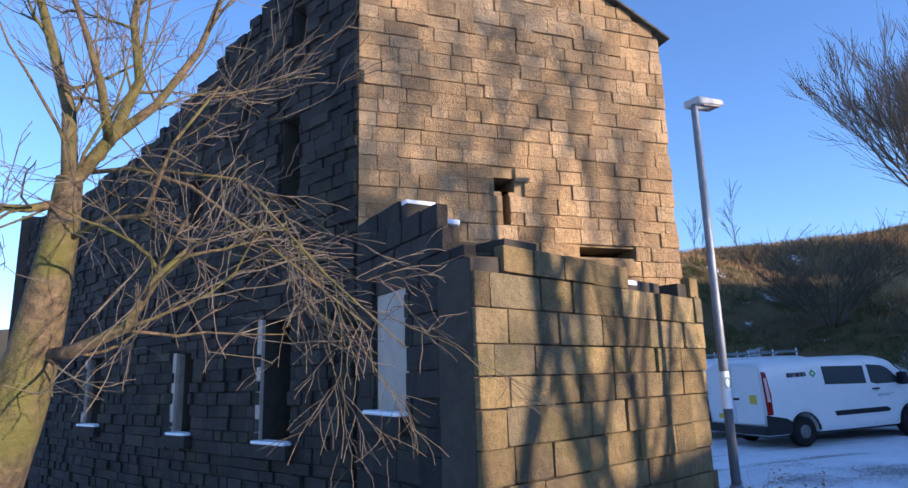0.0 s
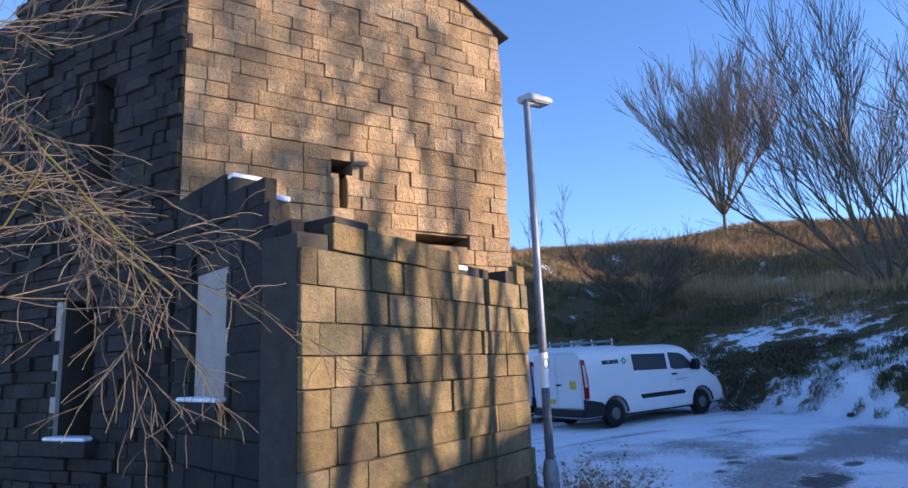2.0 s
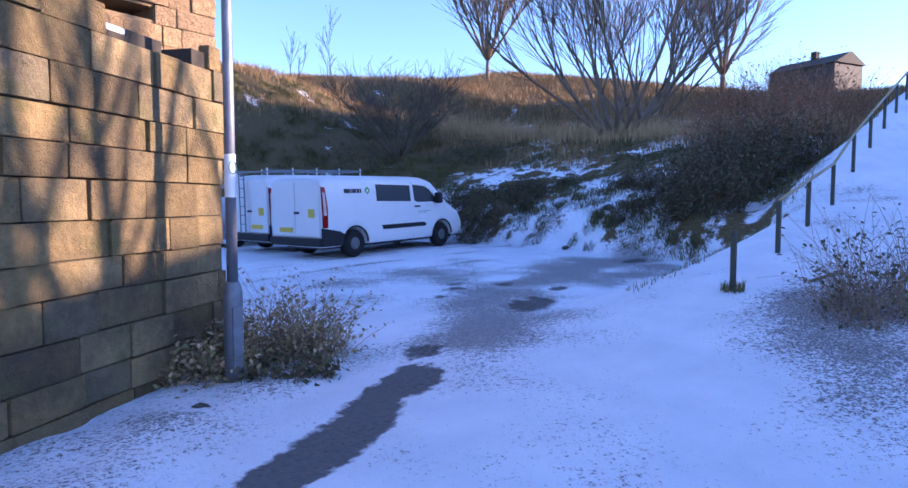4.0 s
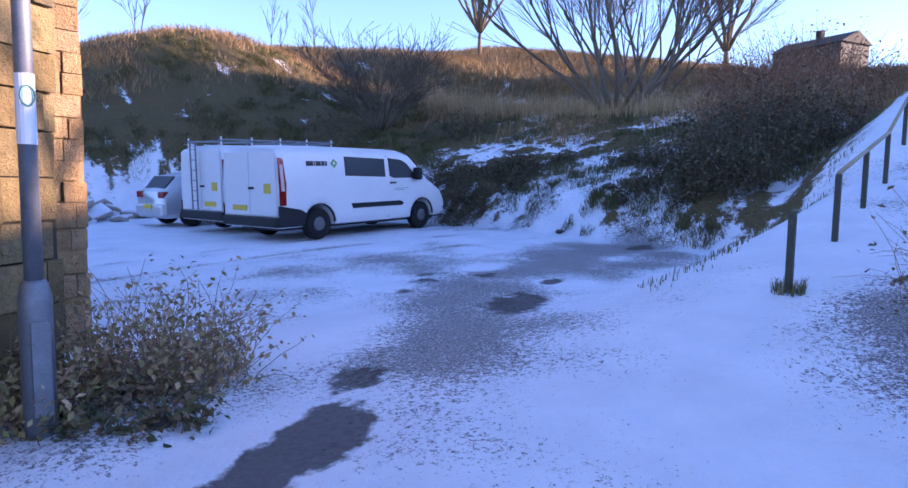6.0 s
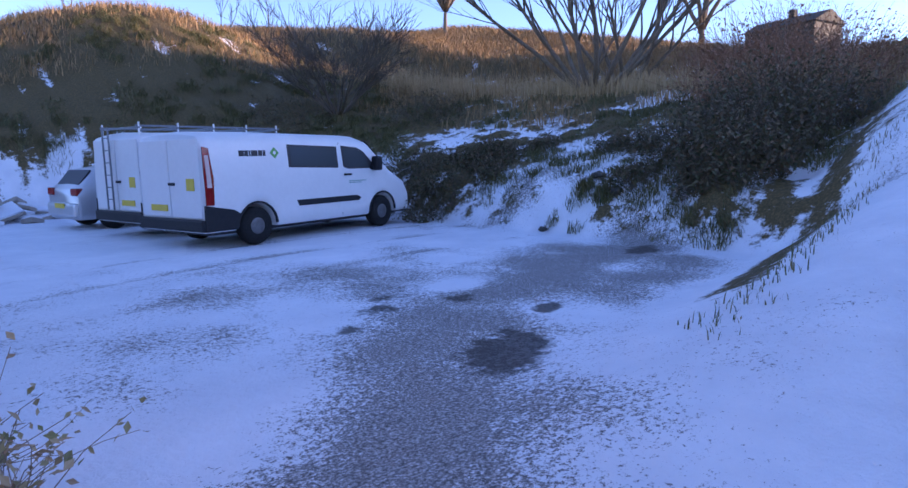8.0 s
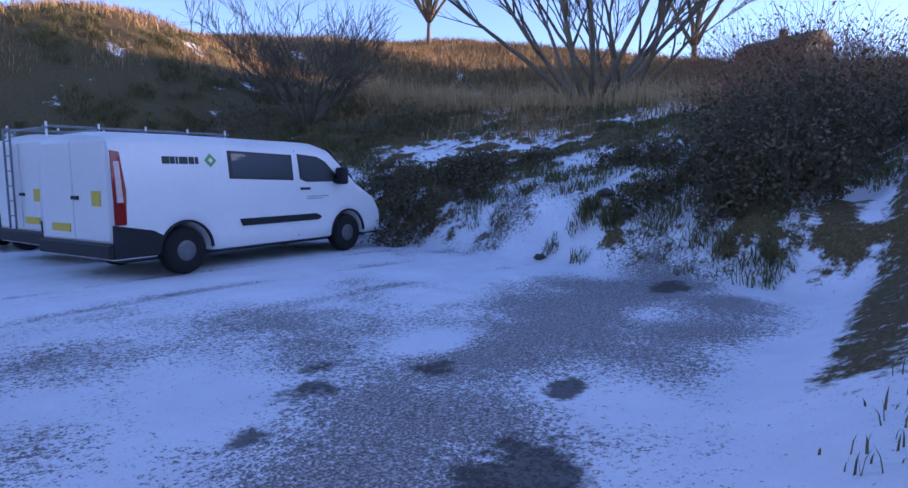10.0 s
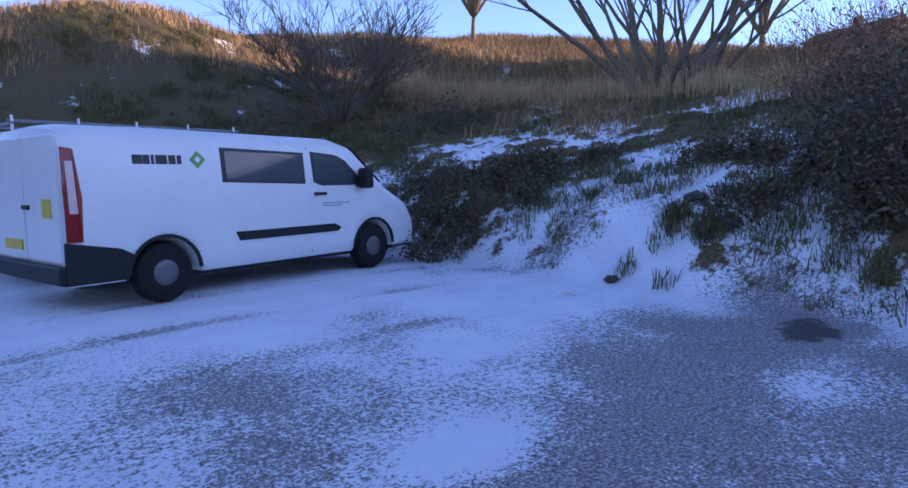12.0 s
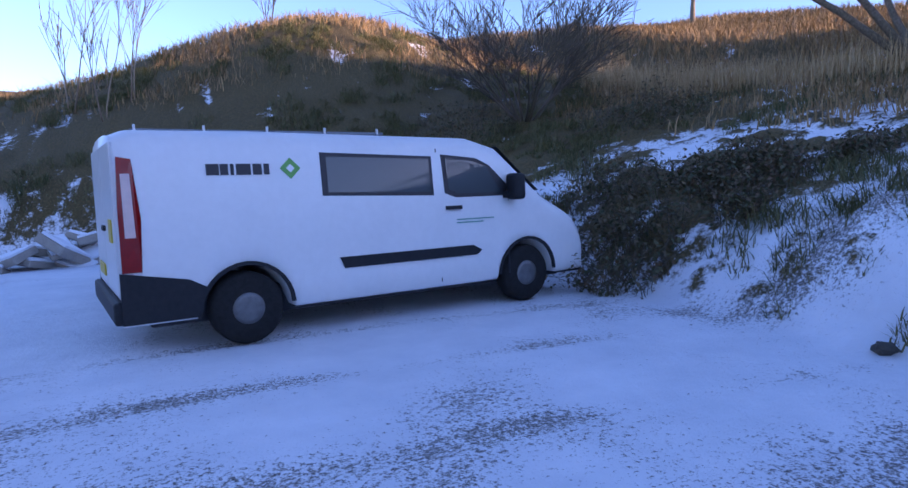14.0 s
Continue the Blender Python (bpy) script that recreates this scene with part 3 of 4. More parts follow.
# ---- street lamp ----
def street_lamp():
    e = tagged(new("street_lamp"), "grey galvanised street lamp beside the lean-to wall", "street lamp")
    e.matrix_world = pose(3.80, 5.04, gz(3.80, 5.04) - 0.05)
    part("base_column", lathe_bm([(0.078, 0), (0.078, 0.84), (0.062, 0.91), (0.05, 0.93)], 18), M["galv"], e, smooth=True)
    part("pole", lathe_bm([(0.045, 0.92), (0.042, 2.6), (0.036, 4.70), (0.03, 4.74)], 16), M["galv"], e, smooth=True)
    arm = part("bracket", lathe_bm([(0.03, 0), (0.03, 0.22)], 12, pose(0, 0, 4.70, 0, 75, 20)), M["galv"], e)
    bm = box_bm((0.0, -0.13, -0.05), (0.52, 0.13, 0.06), 0.03)
    for v in bm.verts:
        if v.co.z > 0 and v.co.x > 0.2:
            v.co.z -= 0.03
    head = part("lamp_head", bm, M["grey"], e, "flat grey lantern head")
    head.matrix_local = pose(-0.03, 0, 4.76, 0, -8, 20) @ Matrix.Scale(0.8, 4)
    part("diffuser", box_bm((0.12, -0.1, -0.062), (0.48, 0.1, -0.048), 0.005), M["slab"], head)
    st = part("sticker", lathe_bm([(0.0462, 1.62), (0.0462, 1.97)], 16), M["white"], e, "white notice wrapped round the pole")
    loop = Tubes()
    loop.add([Vector((0.032 * math.cos(k * math.pi / 8), 0, 0.05 * math.sin(k * math.pi / 8))) for k in range(17)], [0.005] * 17, 6)
    ring = loop.done("printed_ring", M["teal"], st)
    ring.matrix_local = pose(0.0, -0.047, 1.86, 0, 0, 0)
    part("door", box_bm((-0.045, -0.086, 0.22), (0.045, -0.06, 0.72), 0.006), M["galv"], e)


street_lamp()

# ---- vehicles ----
def body_loft(xs, top, bottom, half, crown):
    """Rings along x: sill, flank, shoulder, roof. half(z, x) is the half width."""
    bm, rings = bmesh.new(), []
    for x in xs:
        lo, hi = bottom(x), top(x)
        r = min(0.16, (hi - lo) * 0.3)
        zs = [lo, lo + 0.03] + [lo + 0.03 + (hi - r - lo - 0.03) * k / 6 for k in range(1, 7)]
        pts = [(half(z, x) - (0.03 if i == 0 else 0), z) for i, z in enumerate(zs)]
        w = pts[-1][0]
        pts += [(w - r * 0.25, hi - r * 0.45), (w - r * 0.8, hi - r * 0.1), (w * 0.45, hi + crown * 0.7), (0, hi + crown)]
        right = [bm.verts.new((x, -a, z)) for a, z in pts]
        left = [bm.verts.new((x, a, z)) for a, z in pts[:-1]][::-1]
        rings.append(right + left)
    for a, c in zip(rings, rings[1:]):
        for i in range(len(a)):
            j = (i + 1) % len(a)
            bm.faces.new((a[i], c[i], c[j], a[j]))
    bm.faces.new(rings[0])
    bm.faces.new(rings[-1][::-1])
    return bm


def wheel(parent, x, y, r=0.335, flip=1):
    m = pose(x, y, r, 90, 0, 0)
    w = part("wheel", lathe_bm([(r * 0.6, -0.11), (r * 0.93, -0.11), (r, -0.07), (r, 0.07), (r * 0.93, 0.11), (r * 0.6, 0.11)], 36, m), M["rubber"], parent, "black tyre on a steel wheel", True)
    o = 0.085 * flip
    part("rim", lathe_bm(sorted([(r * 0.62, o), (r * 0.58, o + 0.02 * flip), (r * 0.42, o + 0.005 * flip), (r * 0.3, o + 0.03 * flip), (r * 0.12, o + 0.035 * flip)], key=lambda p: p[1] * flip)[:: 1], 30, m), M["steel"], w, "dull grey steel rim", True)


def panel(name, pts, half, mat, parent, out=0.006, side=-1, label="", deep=0.02):
    """A panel that follows the flank; pts are (x, z) round its edge."""
    bm = bmesh.new()
    a = [bm.verts.new((x, side * (half(z, x) + out), z)) for x, z in pts]
    c = [bm.verts.new((x, side * (half(z, x) - deep), z)) for x, z in pts]
    bm.faces.new(a)
    bm.faces.new(c[::-1])
    for i in range(len(a)):
        j = (i + 1) % len(a)
        bm.faces.new((a[i], c[i], c[j], a[j]))
    return part(name, bm, mat, parent, label)


def arch_bottom(wheels, sill_z, r):
    def f(x):
        z = sill_z
        for w in wheels:
            if abs(x - w) < r:
                z = max(z, 0.335 + math.sqrt(r * r - (x - w) ** 2))
        return z
    return f


def van(m, label, base=3.3, high=1.97, old=False):
    e = tagged(new("van"), label, "van")
    e.matrix_world = m
    front, rear = base + 0.93, -1.0
    half = lambda z, x: (0.97 - 0.10 * max(0, z - 1.0) ** 1.5 - 0.03 * max(0, 0.6 - z)) * (1 - 0.10 * max(0, (x - base - 0.2)) ** 1.6) - 0.02 * max(0, -0.85 - x)
    top = lambda x: float(np.interp(x, [rear, rear + 0.12, 0.2, base - 0.75, base - 0.35, base + 0.28, base + 0.78, front - 0.03, front], [high - 0.06, high - 0.01, high, high - 0.03, high - 0.14, 1.27, 1.02, 0.86, 0.72]))
    xs = sorted({*np.round(np.arange(rear, front, 0.05), 3), front})
    xs = [rear - 0.03 + 0.0] + [x for x in xs]
    part("body", body_loft(xs, top, arch_bottom((0, base), 0.3, 0.41), half, 0.03), M["white"], e, "dirty white painted panels", True)
    for x in (0, base):
        for s in (-1, 1):
            wheel(e, x, s * 0.83, flip=-s * -1 if s > 0 else 1)
    part("underbody", box_bm((rear + 0.2, -0.7, 0.22), (front - 0.2, 0.7, 0.5), 0.03), M["void"], e)
    part("rear_bumper", box_bm((rear - 0.1, -0.96, 0.32), (rear + 0.04, 0.96, 0.52), 0.03), M["black"], e, "black plastic rear bumper")
    for s in (-1, 1):
        panel("corner_cladding", [(rear - 0.04, 0.32), (-0.43, 0.32), (-0.40, 0.45), (-0.36, 0.58), (-0.5, 0.66), (rear - 0.04, 0.76)], half, M["black"], e, 0.014, s)
        arch = [(x + 0.44 * math.cos(a), 0.335 + 0.44 * math.sin(a)) for x in (0,) for a in np.linspace(0.05, 3.09, 15)]
        arch += [(0.405 * math.cos(a), 0.335 + 0.405 * math.sin(a)) for a in np.linspace(3.09, 0.05, 15)]
        panel("wheel_arch", arch, half, M["black"], e, 0.012, s)
        panel("wheel_arch", [(x + base, z) for x, z in arch], half, M["black"], e, 0.012, s)
        panel("rub_strip", [(0.95, 0.62), (2.55, 0.62), (2.62, 0.67), (2.5, 0.73), (0.9, 0.73)], half, M["black"], e, 0.018, s, "black rubbing strip")
        if not old:
            panel("side_window", [(0.76, 1.34), (2.02, 1.30), (2.02, 1.72), (0.76, 1.76)], half, M["ink"], e, 0.004, s, "dark window surround")
            panel("glass", [(0.82, 1.37), (1.98, 1.34), (1.98, 1.69), (0.82, 1.72)], half, M["glass"], e, 0.008, s)
        panel("door_window", [(2.16, 1.32), (2.30, 1.27), (2.95, 1.27), (3.12, 1.30), (2.78, 1.62), (2.6, 1.70), (2.14, 1.74)], half, M["ink"], e, 0.004, s, "dark window surround")
        panel("glass", [(2.21, 1.36), (2.32, 1.31), (2.92, 1.31), (2.74, 1.60), (2.58, 1.66), (2.19, 1.70)], half, M["glass"], e, 0.008, s)
        for x in (2.08, 3.02):
            panel("door_gap", [(x, 0.36), (x + 0.012, 0.36), (x + 0.012, 1.26 if x > 3 else 1.8), (x, 1.26 if x > 3 else 1.8)], half, M["ink"], e, 0.003, s)
        panel("handle", [(2.16, 1.14), (2.36, 1.14), (2.36, 1.18), (2.16, 1.18)], half, M["black"], e, 0.03, s, "black door handle")
        tail = panel("tail_light", [(rear - 0.02, 0.76), (rear + 0.13, 0.76), (rear + 0.15, 1.2), (rear + 0.11, 1.70), (rear - 0.0, 1.72), (rear - 0.02, 1.3)], half, M["lens_red"], e, 0.02, s, "tall red tail lamp")
        panel("clear_lens", [(rear + 0.02, 1.05), (rear + 0.10, 1.05), (rear + 0.09, 1.58), (rear + 0.02, 1.58)], half, M["lens_white"], tail, 0.026, s)
        mir = part("mirror", box_bm((2.98, -0.1, -0.16), (3.14, 0.1, 0.14), 0.04), M["black"], e, "black door mirror", True)
        mir.matrix_local = pose(0, s * 1.06, 1.38)
        panel("mirror_arm", [(2.95, 1.24), (3.12, 1.24), (3.12, 1.32), (2.95, 1.32)], half, M["black"], e, 0.09, s)
        part("headlight", box_bm((front - 0.28, s * 0.62 - 0.16, 0.82), (front + 0.0, s * 0.62 + 0.16, 0.98), 0.04), M["grey"], e)
    part("front_bumper", box_bm((front - 0.35, -0.88, 0.26), (front + 0.06, 0.88, 0.60), 0.06), M["black"], e, "black front bumper")
    bm = bmesh.new()
    w = [bm.verts.new(p) for p in ((base - 0.30, -0.78, high - 0.13), (base - 0.30, 0.78, high - 0.13), (base + 0.27, 0.86, 1.31), (base + 0.27, -0.86, 1.31))]
    bm.faces.new(w)
    bmesh.ops.solidify(bm, geom=bm.faces[:], thickness=-0.03)
    part("windscreen", bm, M["ink"], e, "dark windscreen")
    for y in (-0.45, 0.45):
        part("rear_door", box_bm((rear - 0.045, y - 0.435, 0.54), (rear - 0.02, y + 0.435, high - 0.12), 0.012), M["white"], e)
    part("rear_handle", box_bm((rear - 0.07, -0.16, 1.08), (rear - 0.04, 0.02, 1.13), 0.008), M["black"], e)
    part("number_plate", box_bm((rear - 0.06, 0.1 if not old else -0.65, 0.64), (rear - 0.04, 0.6 if not old else -0.15, 0.75), 0.003), M["plate"], e, "yellow number plate")
    part("warning_sign", box_bm((rear - 0.056, -0.72, 1.0), (rear - 0.043, -0.5, 1.2), 0.003), M["plate"], e, "yellow warning sticker")
    return e, half


RW, FW = Vector((10.772, 12.68, -0.418)), Vector((14.052, 13.017, -0.321))
run = (FW - RW).normalized()
yaw = math.atan2(run.y, run.x)
left = Vector((-math.sin(yaw), math.cos(yaw), 0))
vm = Matrix((run, left, run.cross(left))).transposed().to_4x4()
vm.translation = RW + left * 0.93 - run.cross(left) * 0.335
v1, half1 = van(vm, "white crew van with dark side windows parked on snow")
# plain bars for the maker's lettering, and its diamond
word = [(0.02, 0.11), (0.14, 0.07), (0.23, 0.03), (0.28, 0.13), (0.43, 0.08), (0.53, 0.05)]
for dx, w in word:
    panel("letter_bar", [(0.0 + dx - 0.32, 1.555), (0.0 + dx + w - 0.32, 1.555), (0.0 + dx + w - 0.32, 1.655), (dx - 0.32, 1.655)], half1, M["ink"], v1, 0.008)
panel("emblem", [(0.36, 1.61), (0.46, 1.51), (0.56, 1.61), (0.46, 1.71)], half1, M["green"], v1, 0.008, label="green diamond emblem")
panel("emblem_core", [(0.42, 1.61), (0.46, 1.57), (0.50, 1.61), (0.46, 1.65)], half1, M["white"], v1, 0.010)
for z, w in ((1.02, 0.5), (0.985, 0.35)):
    panel("letter_bar", [(2.3, z), (2.3 + w, z), (2.3 + w, z + 0.012), (2.3, z + 0.012)], half1, M["teal"], v1, 0.008)

v2m = vm @ pose(0.42, 2.5, 0.0, 0, 0, -2)
v2, _ = van(v2m, "older white panel van with roof rack and rear ladder", 3.2, 2.05, True)
rack = tagged(new("roof_rack"), "grey steel roof rack on the older van", "roof rack")
rack.matrix_world = v2m
for y in (-0.72, 0.72):
    part("side_rail", box_bm((-0.95, y - 0.02, 2.16), (2.4, y + 0.02, 2.2), 0.008), M["galv"], rack)
for i in range(5):
    x = -0.9 + i * 0.8
    part("cross_bar", box_bm((x - 0.02, -0.76, 2.13), (x + 0.02, 0.76, 2.17), 0.006), M["galv"], rack)
    for y in (-0.74, 0.74):
        part("upright", box_bm((x - 0.015, y - 0.015, 1.98), (x + 0.015, y + 0.015, 2.25), 0.004), M["white"], rack)
lad = tagged(new("ladder"), "thin steel ladder on the van's rear door", "ladder")
lad.matrix_world = v2m
for y in (-0.02, 0.22):
    part("stile", box_bm((-1.16, y, 0.55), (-1.13, y + 0.03, 2.16), 0.006), M["galv"], lad)
for i in range(6):
    part("rung", box_bm((-1.155, 0, 0.75 + i * 0.24), (-1.135, 0.23, 0.77 + i * 0.24), 0.004), M["galv"], lad)


def car(m):
    e = tagged(new("car"), "pale silver hatchback parked beside the vans", "car")
    e.matrix_world = m
    half = lambda z, x: 0.86 - 0.28 * max(0, z - 0.85) - 0.04 * max(0, 0.5 - z) - 0.05 * max(0, -0.5 - x)
    top = lambda x: float(np.interp(x, [-0.75, -0.65, -0.3, 0.3, 1.2, 2.2, 3.0, 3.3], [0.9, 1.0, 1.36, 1.45, 1.42, 0.98, 0.82, 0.6]))
    part("body", body_loft(sorted({*np.round(np.arange(-0.75, 3.3, 0.05), 3)}), top, arch_bottom((0, 2.5), 0.25, 0.36), half, 0.02), M["silver"], e, "silver paint dusted with snow", True)
    for x in (0, 2.5):
        for s in (-1, 1):
            wheel(e, x, s * 0.74, 0.31)
    for s in (-1, 1):
        panel("side_glass", [(-0.1, 0.98), (1.75, 0.95), (1.2, 1.30), (0.1, 1.34)], half, M["ink"], e, 0.006, s)
        part("tail_light", box_bm((-0.79, s * 0.66 - 0.16, 0.78), (-0.62, s * 0.66 + 0.16, 0.95), 0.03), M["lens_red"], e, "red tail lamp")
    g = part("rear_window", box_bm((-0.02, -0.6, 0), (0.02, 0.6, 0.42), 0.01), M["ink"], e, "dark rear window")
    g.matrix_local = pose(-0.62, 0, 1.02, 0, 40, 0)
    part("bumper", box_bm((-0.84, -0.82, 0.3), (-0.6, 0.82, 0.62), 0.07), M["silver"], e)
    part("number_plate", box_bm((-0.86, -0.26, 0.5), (-0.835, 0.26, 0.61), 0.004), M["plate"], e, "yellow number plate")
    part("snow_cap", box_bm((0.1, -0.5, 1.44), (1.2, 0.5, 1.485), 0.02), M["snow"], e, "snow on the roof")


car(vm @ pose(0.35, 5.35, -0.02, 0, 0, -4))

# ---- railing ----
rail = tagged(new("handrail"), "dark green handrail with a worn top bar", "railing")
pts = []
for i, x in enumerate([8.69, 10.41, 11.92, 13.5, 15.1, 16.7, 18.3, 19.9, 21.5]):
    y = 2.85 + 0.045 * (x - 8.69)
    z = gz(x, y)
    part("post", box_bm((x - 0.028, y - 0.028, z - 0.15), (x + 0.028, y + 0.028, z + 0.68), 0.006), M["railing"], rail)
    pts.append(Vector((x, y, z + 0.69)))
for i, (a, c) in enumerate(zip(pts, pts[1:])):
    if i != 0:
        t = Tubes()
        t.add([a, c], [0.024, 0.024], 10)
        t.done("top_bar", M["timber"], rail, "pale worn top bar")

# ---- trees ----
def tree(name, label, x, y, rng_seed, stems, length, radius, lean, level, mat, twig, fork=(3, 5), spread=0.6, lift=0.06, min_r=0.006, trunk=0.0):
    rng = random.Random(rng_seed)
    e = tagged(new(name), label, name.replace("_", " "))
    z = gz(x, y)
    e.matrix_world = pose(x, y, z - 0.1)
    a, c = Tubes(), Tubes()
    start = Vector((0, 0, 0))
    if trunk:
        t = bent(rng, start, (0, 0, 1), trunk, 0.06, 0, 4)
        a.add(t, [radius * 1.25 * (1 - 0.1 * i) for i in range(5)], 9)
        start = t[-1]
    for i in range(stems):
        an = 2 * math.pi * (i + rng.random()) / stems
        d = Vector((math.cos(an) * lean, math.sin(an) * lean, 1))
        s = start + (Vector((math.cos(an), math.sin(an), 0)) * radius * (0.5 if trunk else 2.5)) * min(1, stems - 1)
        grow(rng, a, c, s, d, length * rng.uniform(0.75, 1.1), radius * (0.75 if stems > 1 else 1), level, 0.13, lift, fork, spread, 1, min_r)
    a.done("trunk", mat, e)
    tagged(c.done("crown", twig, e, "leafless twigs", False), kind="stuff")
    return e


tree("tree", "bare fan-shaped tree on the crest of the hill", 36.3, 30.9, 21, 16, 6.2, 0.13, 0.6, 3, M["bark_dry"], M["twig"], (5, 7), 0.42, 0.07, 0.012, 1.6)
tree("tree", "bare many-stemmed tree on the snowy bank", 25.0, 13.9, 22, 11, 6.6, 0.13, 1.0, 3, M["bark_dry"], M["twig_dark"], (5, 7), 0.5, 0.05, 0.008)
tree("tree", "bare many-stemmed tree beside another on the bank", 26.9, 13.6, 23, 7, 6.0, 0.11, 0.9, 3, M["bark_dry"], M["twig"], (5, 7), 0.5, 0.05, 0.008)
tree("tree", "dark bare tree at the top of the bank", 46, 18, 24, 6, 7, 0.2, 0.5, 3, M["bark_dry"], M["twig_dark"], (5, 7), 0.5, 0.05, 0.012, 1.5)
tree("bush", "dark tangled thorn bush on the bank", 19.5, 21.2, 25, 18, 2.6, 0.05, 0.8, 3, M["twig_dark"], M["twig_dark"], (4, 6), 0.8, 0.0, 0.006)
for i, (x, y) in enumerate(((26, 40), (30, 41), (16, 36))):
    tree("tree", "small bare sapling on the skyline", x, y, 40 + i, 2, 2.6, 0.05, 0.3, 2, M["twig_dark"], M["twig_dark"], (4, 5), 0.6, 0.03, 0.012)
for i, (x, y) in enumerate(((9.5, 27.5), (10.2, 28.6), (8.6, 29))):
    tree("tree", "thin bare sapling beyond the yard", x, y, 50 + i, 2, 3.4, 0.035, 0.15, 2, M["twig"], M["twig"], (4, 5), 0.5, 0.08, 0.008)
# trees across the path, which throw their shadows on the mill
for i, (x, y, s) in enumerate(((10.6, -1.6, 4), (9.2, -2.9, 4), (12.9, -4.6, 4), (14.8, -2.6, 4))):
    tree("tree", "tall bare tree on the bank across the path", x, y, 60 + i, s, 4.6, 0.12, 0.38, 3, M["bark_dry"], M["twig"], (3, 4), 0.55, 0.06, 0.012, 0.8)


def near_tree():
    rng = random.Random(77)
    e = tagged(new("tree"), "gnarled mossy bare tree in front of the mill", "tree")
    e.matrix_world = pose(-1.55, 2.35, gz(-1.55, 2.35) - 0.1)
    a, c = Tubes(), Tubes()
    V = Vector
    trunk = [V((0.18, 0.00, 1.48)), V((0.31, 0.00, 1.92)), V((0.36, 0.00, 2.13)), V((0.39, 0.00, 2.40)), V((0.42, 0.00, 2.66)), V((0.43, 0.00, 2.90))]
    a.add(trunk, [0.16, 0.12, 0.10, 0.085, 0.07, 0.055], 12)
    limbs = [
        ([V((0.43, 0.00, 2.90)), V((0.36, 0.10, 3.27)), V((0.23, 0.20, 3.61)), V((0.14, 0.20, 3.89)), V((0.02, 0.30, 4.34))], 0.036),
        ([V((0.42, 0.00, 2.84)), V((0.55, 0.10, 3.13)), V((0.63, 0.20, 3.48)), V((0.58, 0.20, 3.80)), V((0.58, 0.30, 4.27))], 0.034),
        ([V((0.55, 0.10, 3.13)), V((0.69, 0.30, 3.40)), V((0.86, 0.40, 3.77)), V((0.97, 0.40, 4.13)), V((1.01, 0.50, 4.62))], 0.026),
        ([V((0.55, 0.10, 3.10)), V((0.56, -0.10, 3.30)), V((0.48, -0.10, 3.55)), V((0.35, -0.10, 3.89))], 0.024),
        ([V((0.37, 0.00, 2.11)), V((0.55, -0.10, 2.13)), V((0.75, -0.15, 2.22)), V((0.87, -0.20, 2.42)), V((0.99, -0.20, 2.54))], 0.034),
        ([V((0.42, 0.00, 2.79)), V((0.32, -0.10, 2.73)), V((0.24, -0.20, 2.71)), V((0.06, -0.20, 2.77))], 0.022),
        ([V((0.39, 0.10, 2.95)), V((0.66, 0.10, 2.99)), V((0.94, 0.00, 2.88)), V((1.18, 0.00, 2.70)), V((1.45, 0.00, 2.48)), V((1.77, 0.00, 2.21))], 0.012),
        ([V((0.66, 0.10, 2.99)), V((0.94, 0.00, 2.94)), V((1.15, 0.00, 2.92)), V((1.34, -0.10, 2.70)), V((1.55, -0.10, 2.46)), V((1.92, -0.10, 2.12))], 0.010),
        ([V((0.42, 0.00, 2.60)), V((0.62, -0.10, 2.69)), V((0.81, -0.20, 2.69)), V((0.90, -0.20, 3.01)), V((1.08, -0.20, 3.29))], 0.014),
    ]
    for line, r in limbs:
        n = len(line) - 1
        a.add(line, [r * (1 - 0.6 * i / n) for i in range(n + 1)], 8)
        for i in range(n):
            along = (line[i + 1] - line[i]).normalized()
            for _ in range(2):
                side = Vector((rng.uniform(-1, 1), rng.uniform(-1, 1), rng.uniform(-0.7, 0.7)))
                grow(rng, a, c, line[i].lerp(line[i + 1], rng.random()), along + side * 0.9, rng.uniform(0.35, 0.8), r * 0.28, 2, 0.28, 0.03 if r > 0.013 else -0.08, (3, 5), 0.85, 1, 0.0016)
    a.done("trunk", M["bark"], e)
    tagged(c.done("crown", M["twig_dark"], e, "leafless tangled twigs", False), kind="stuff")


near_tree()

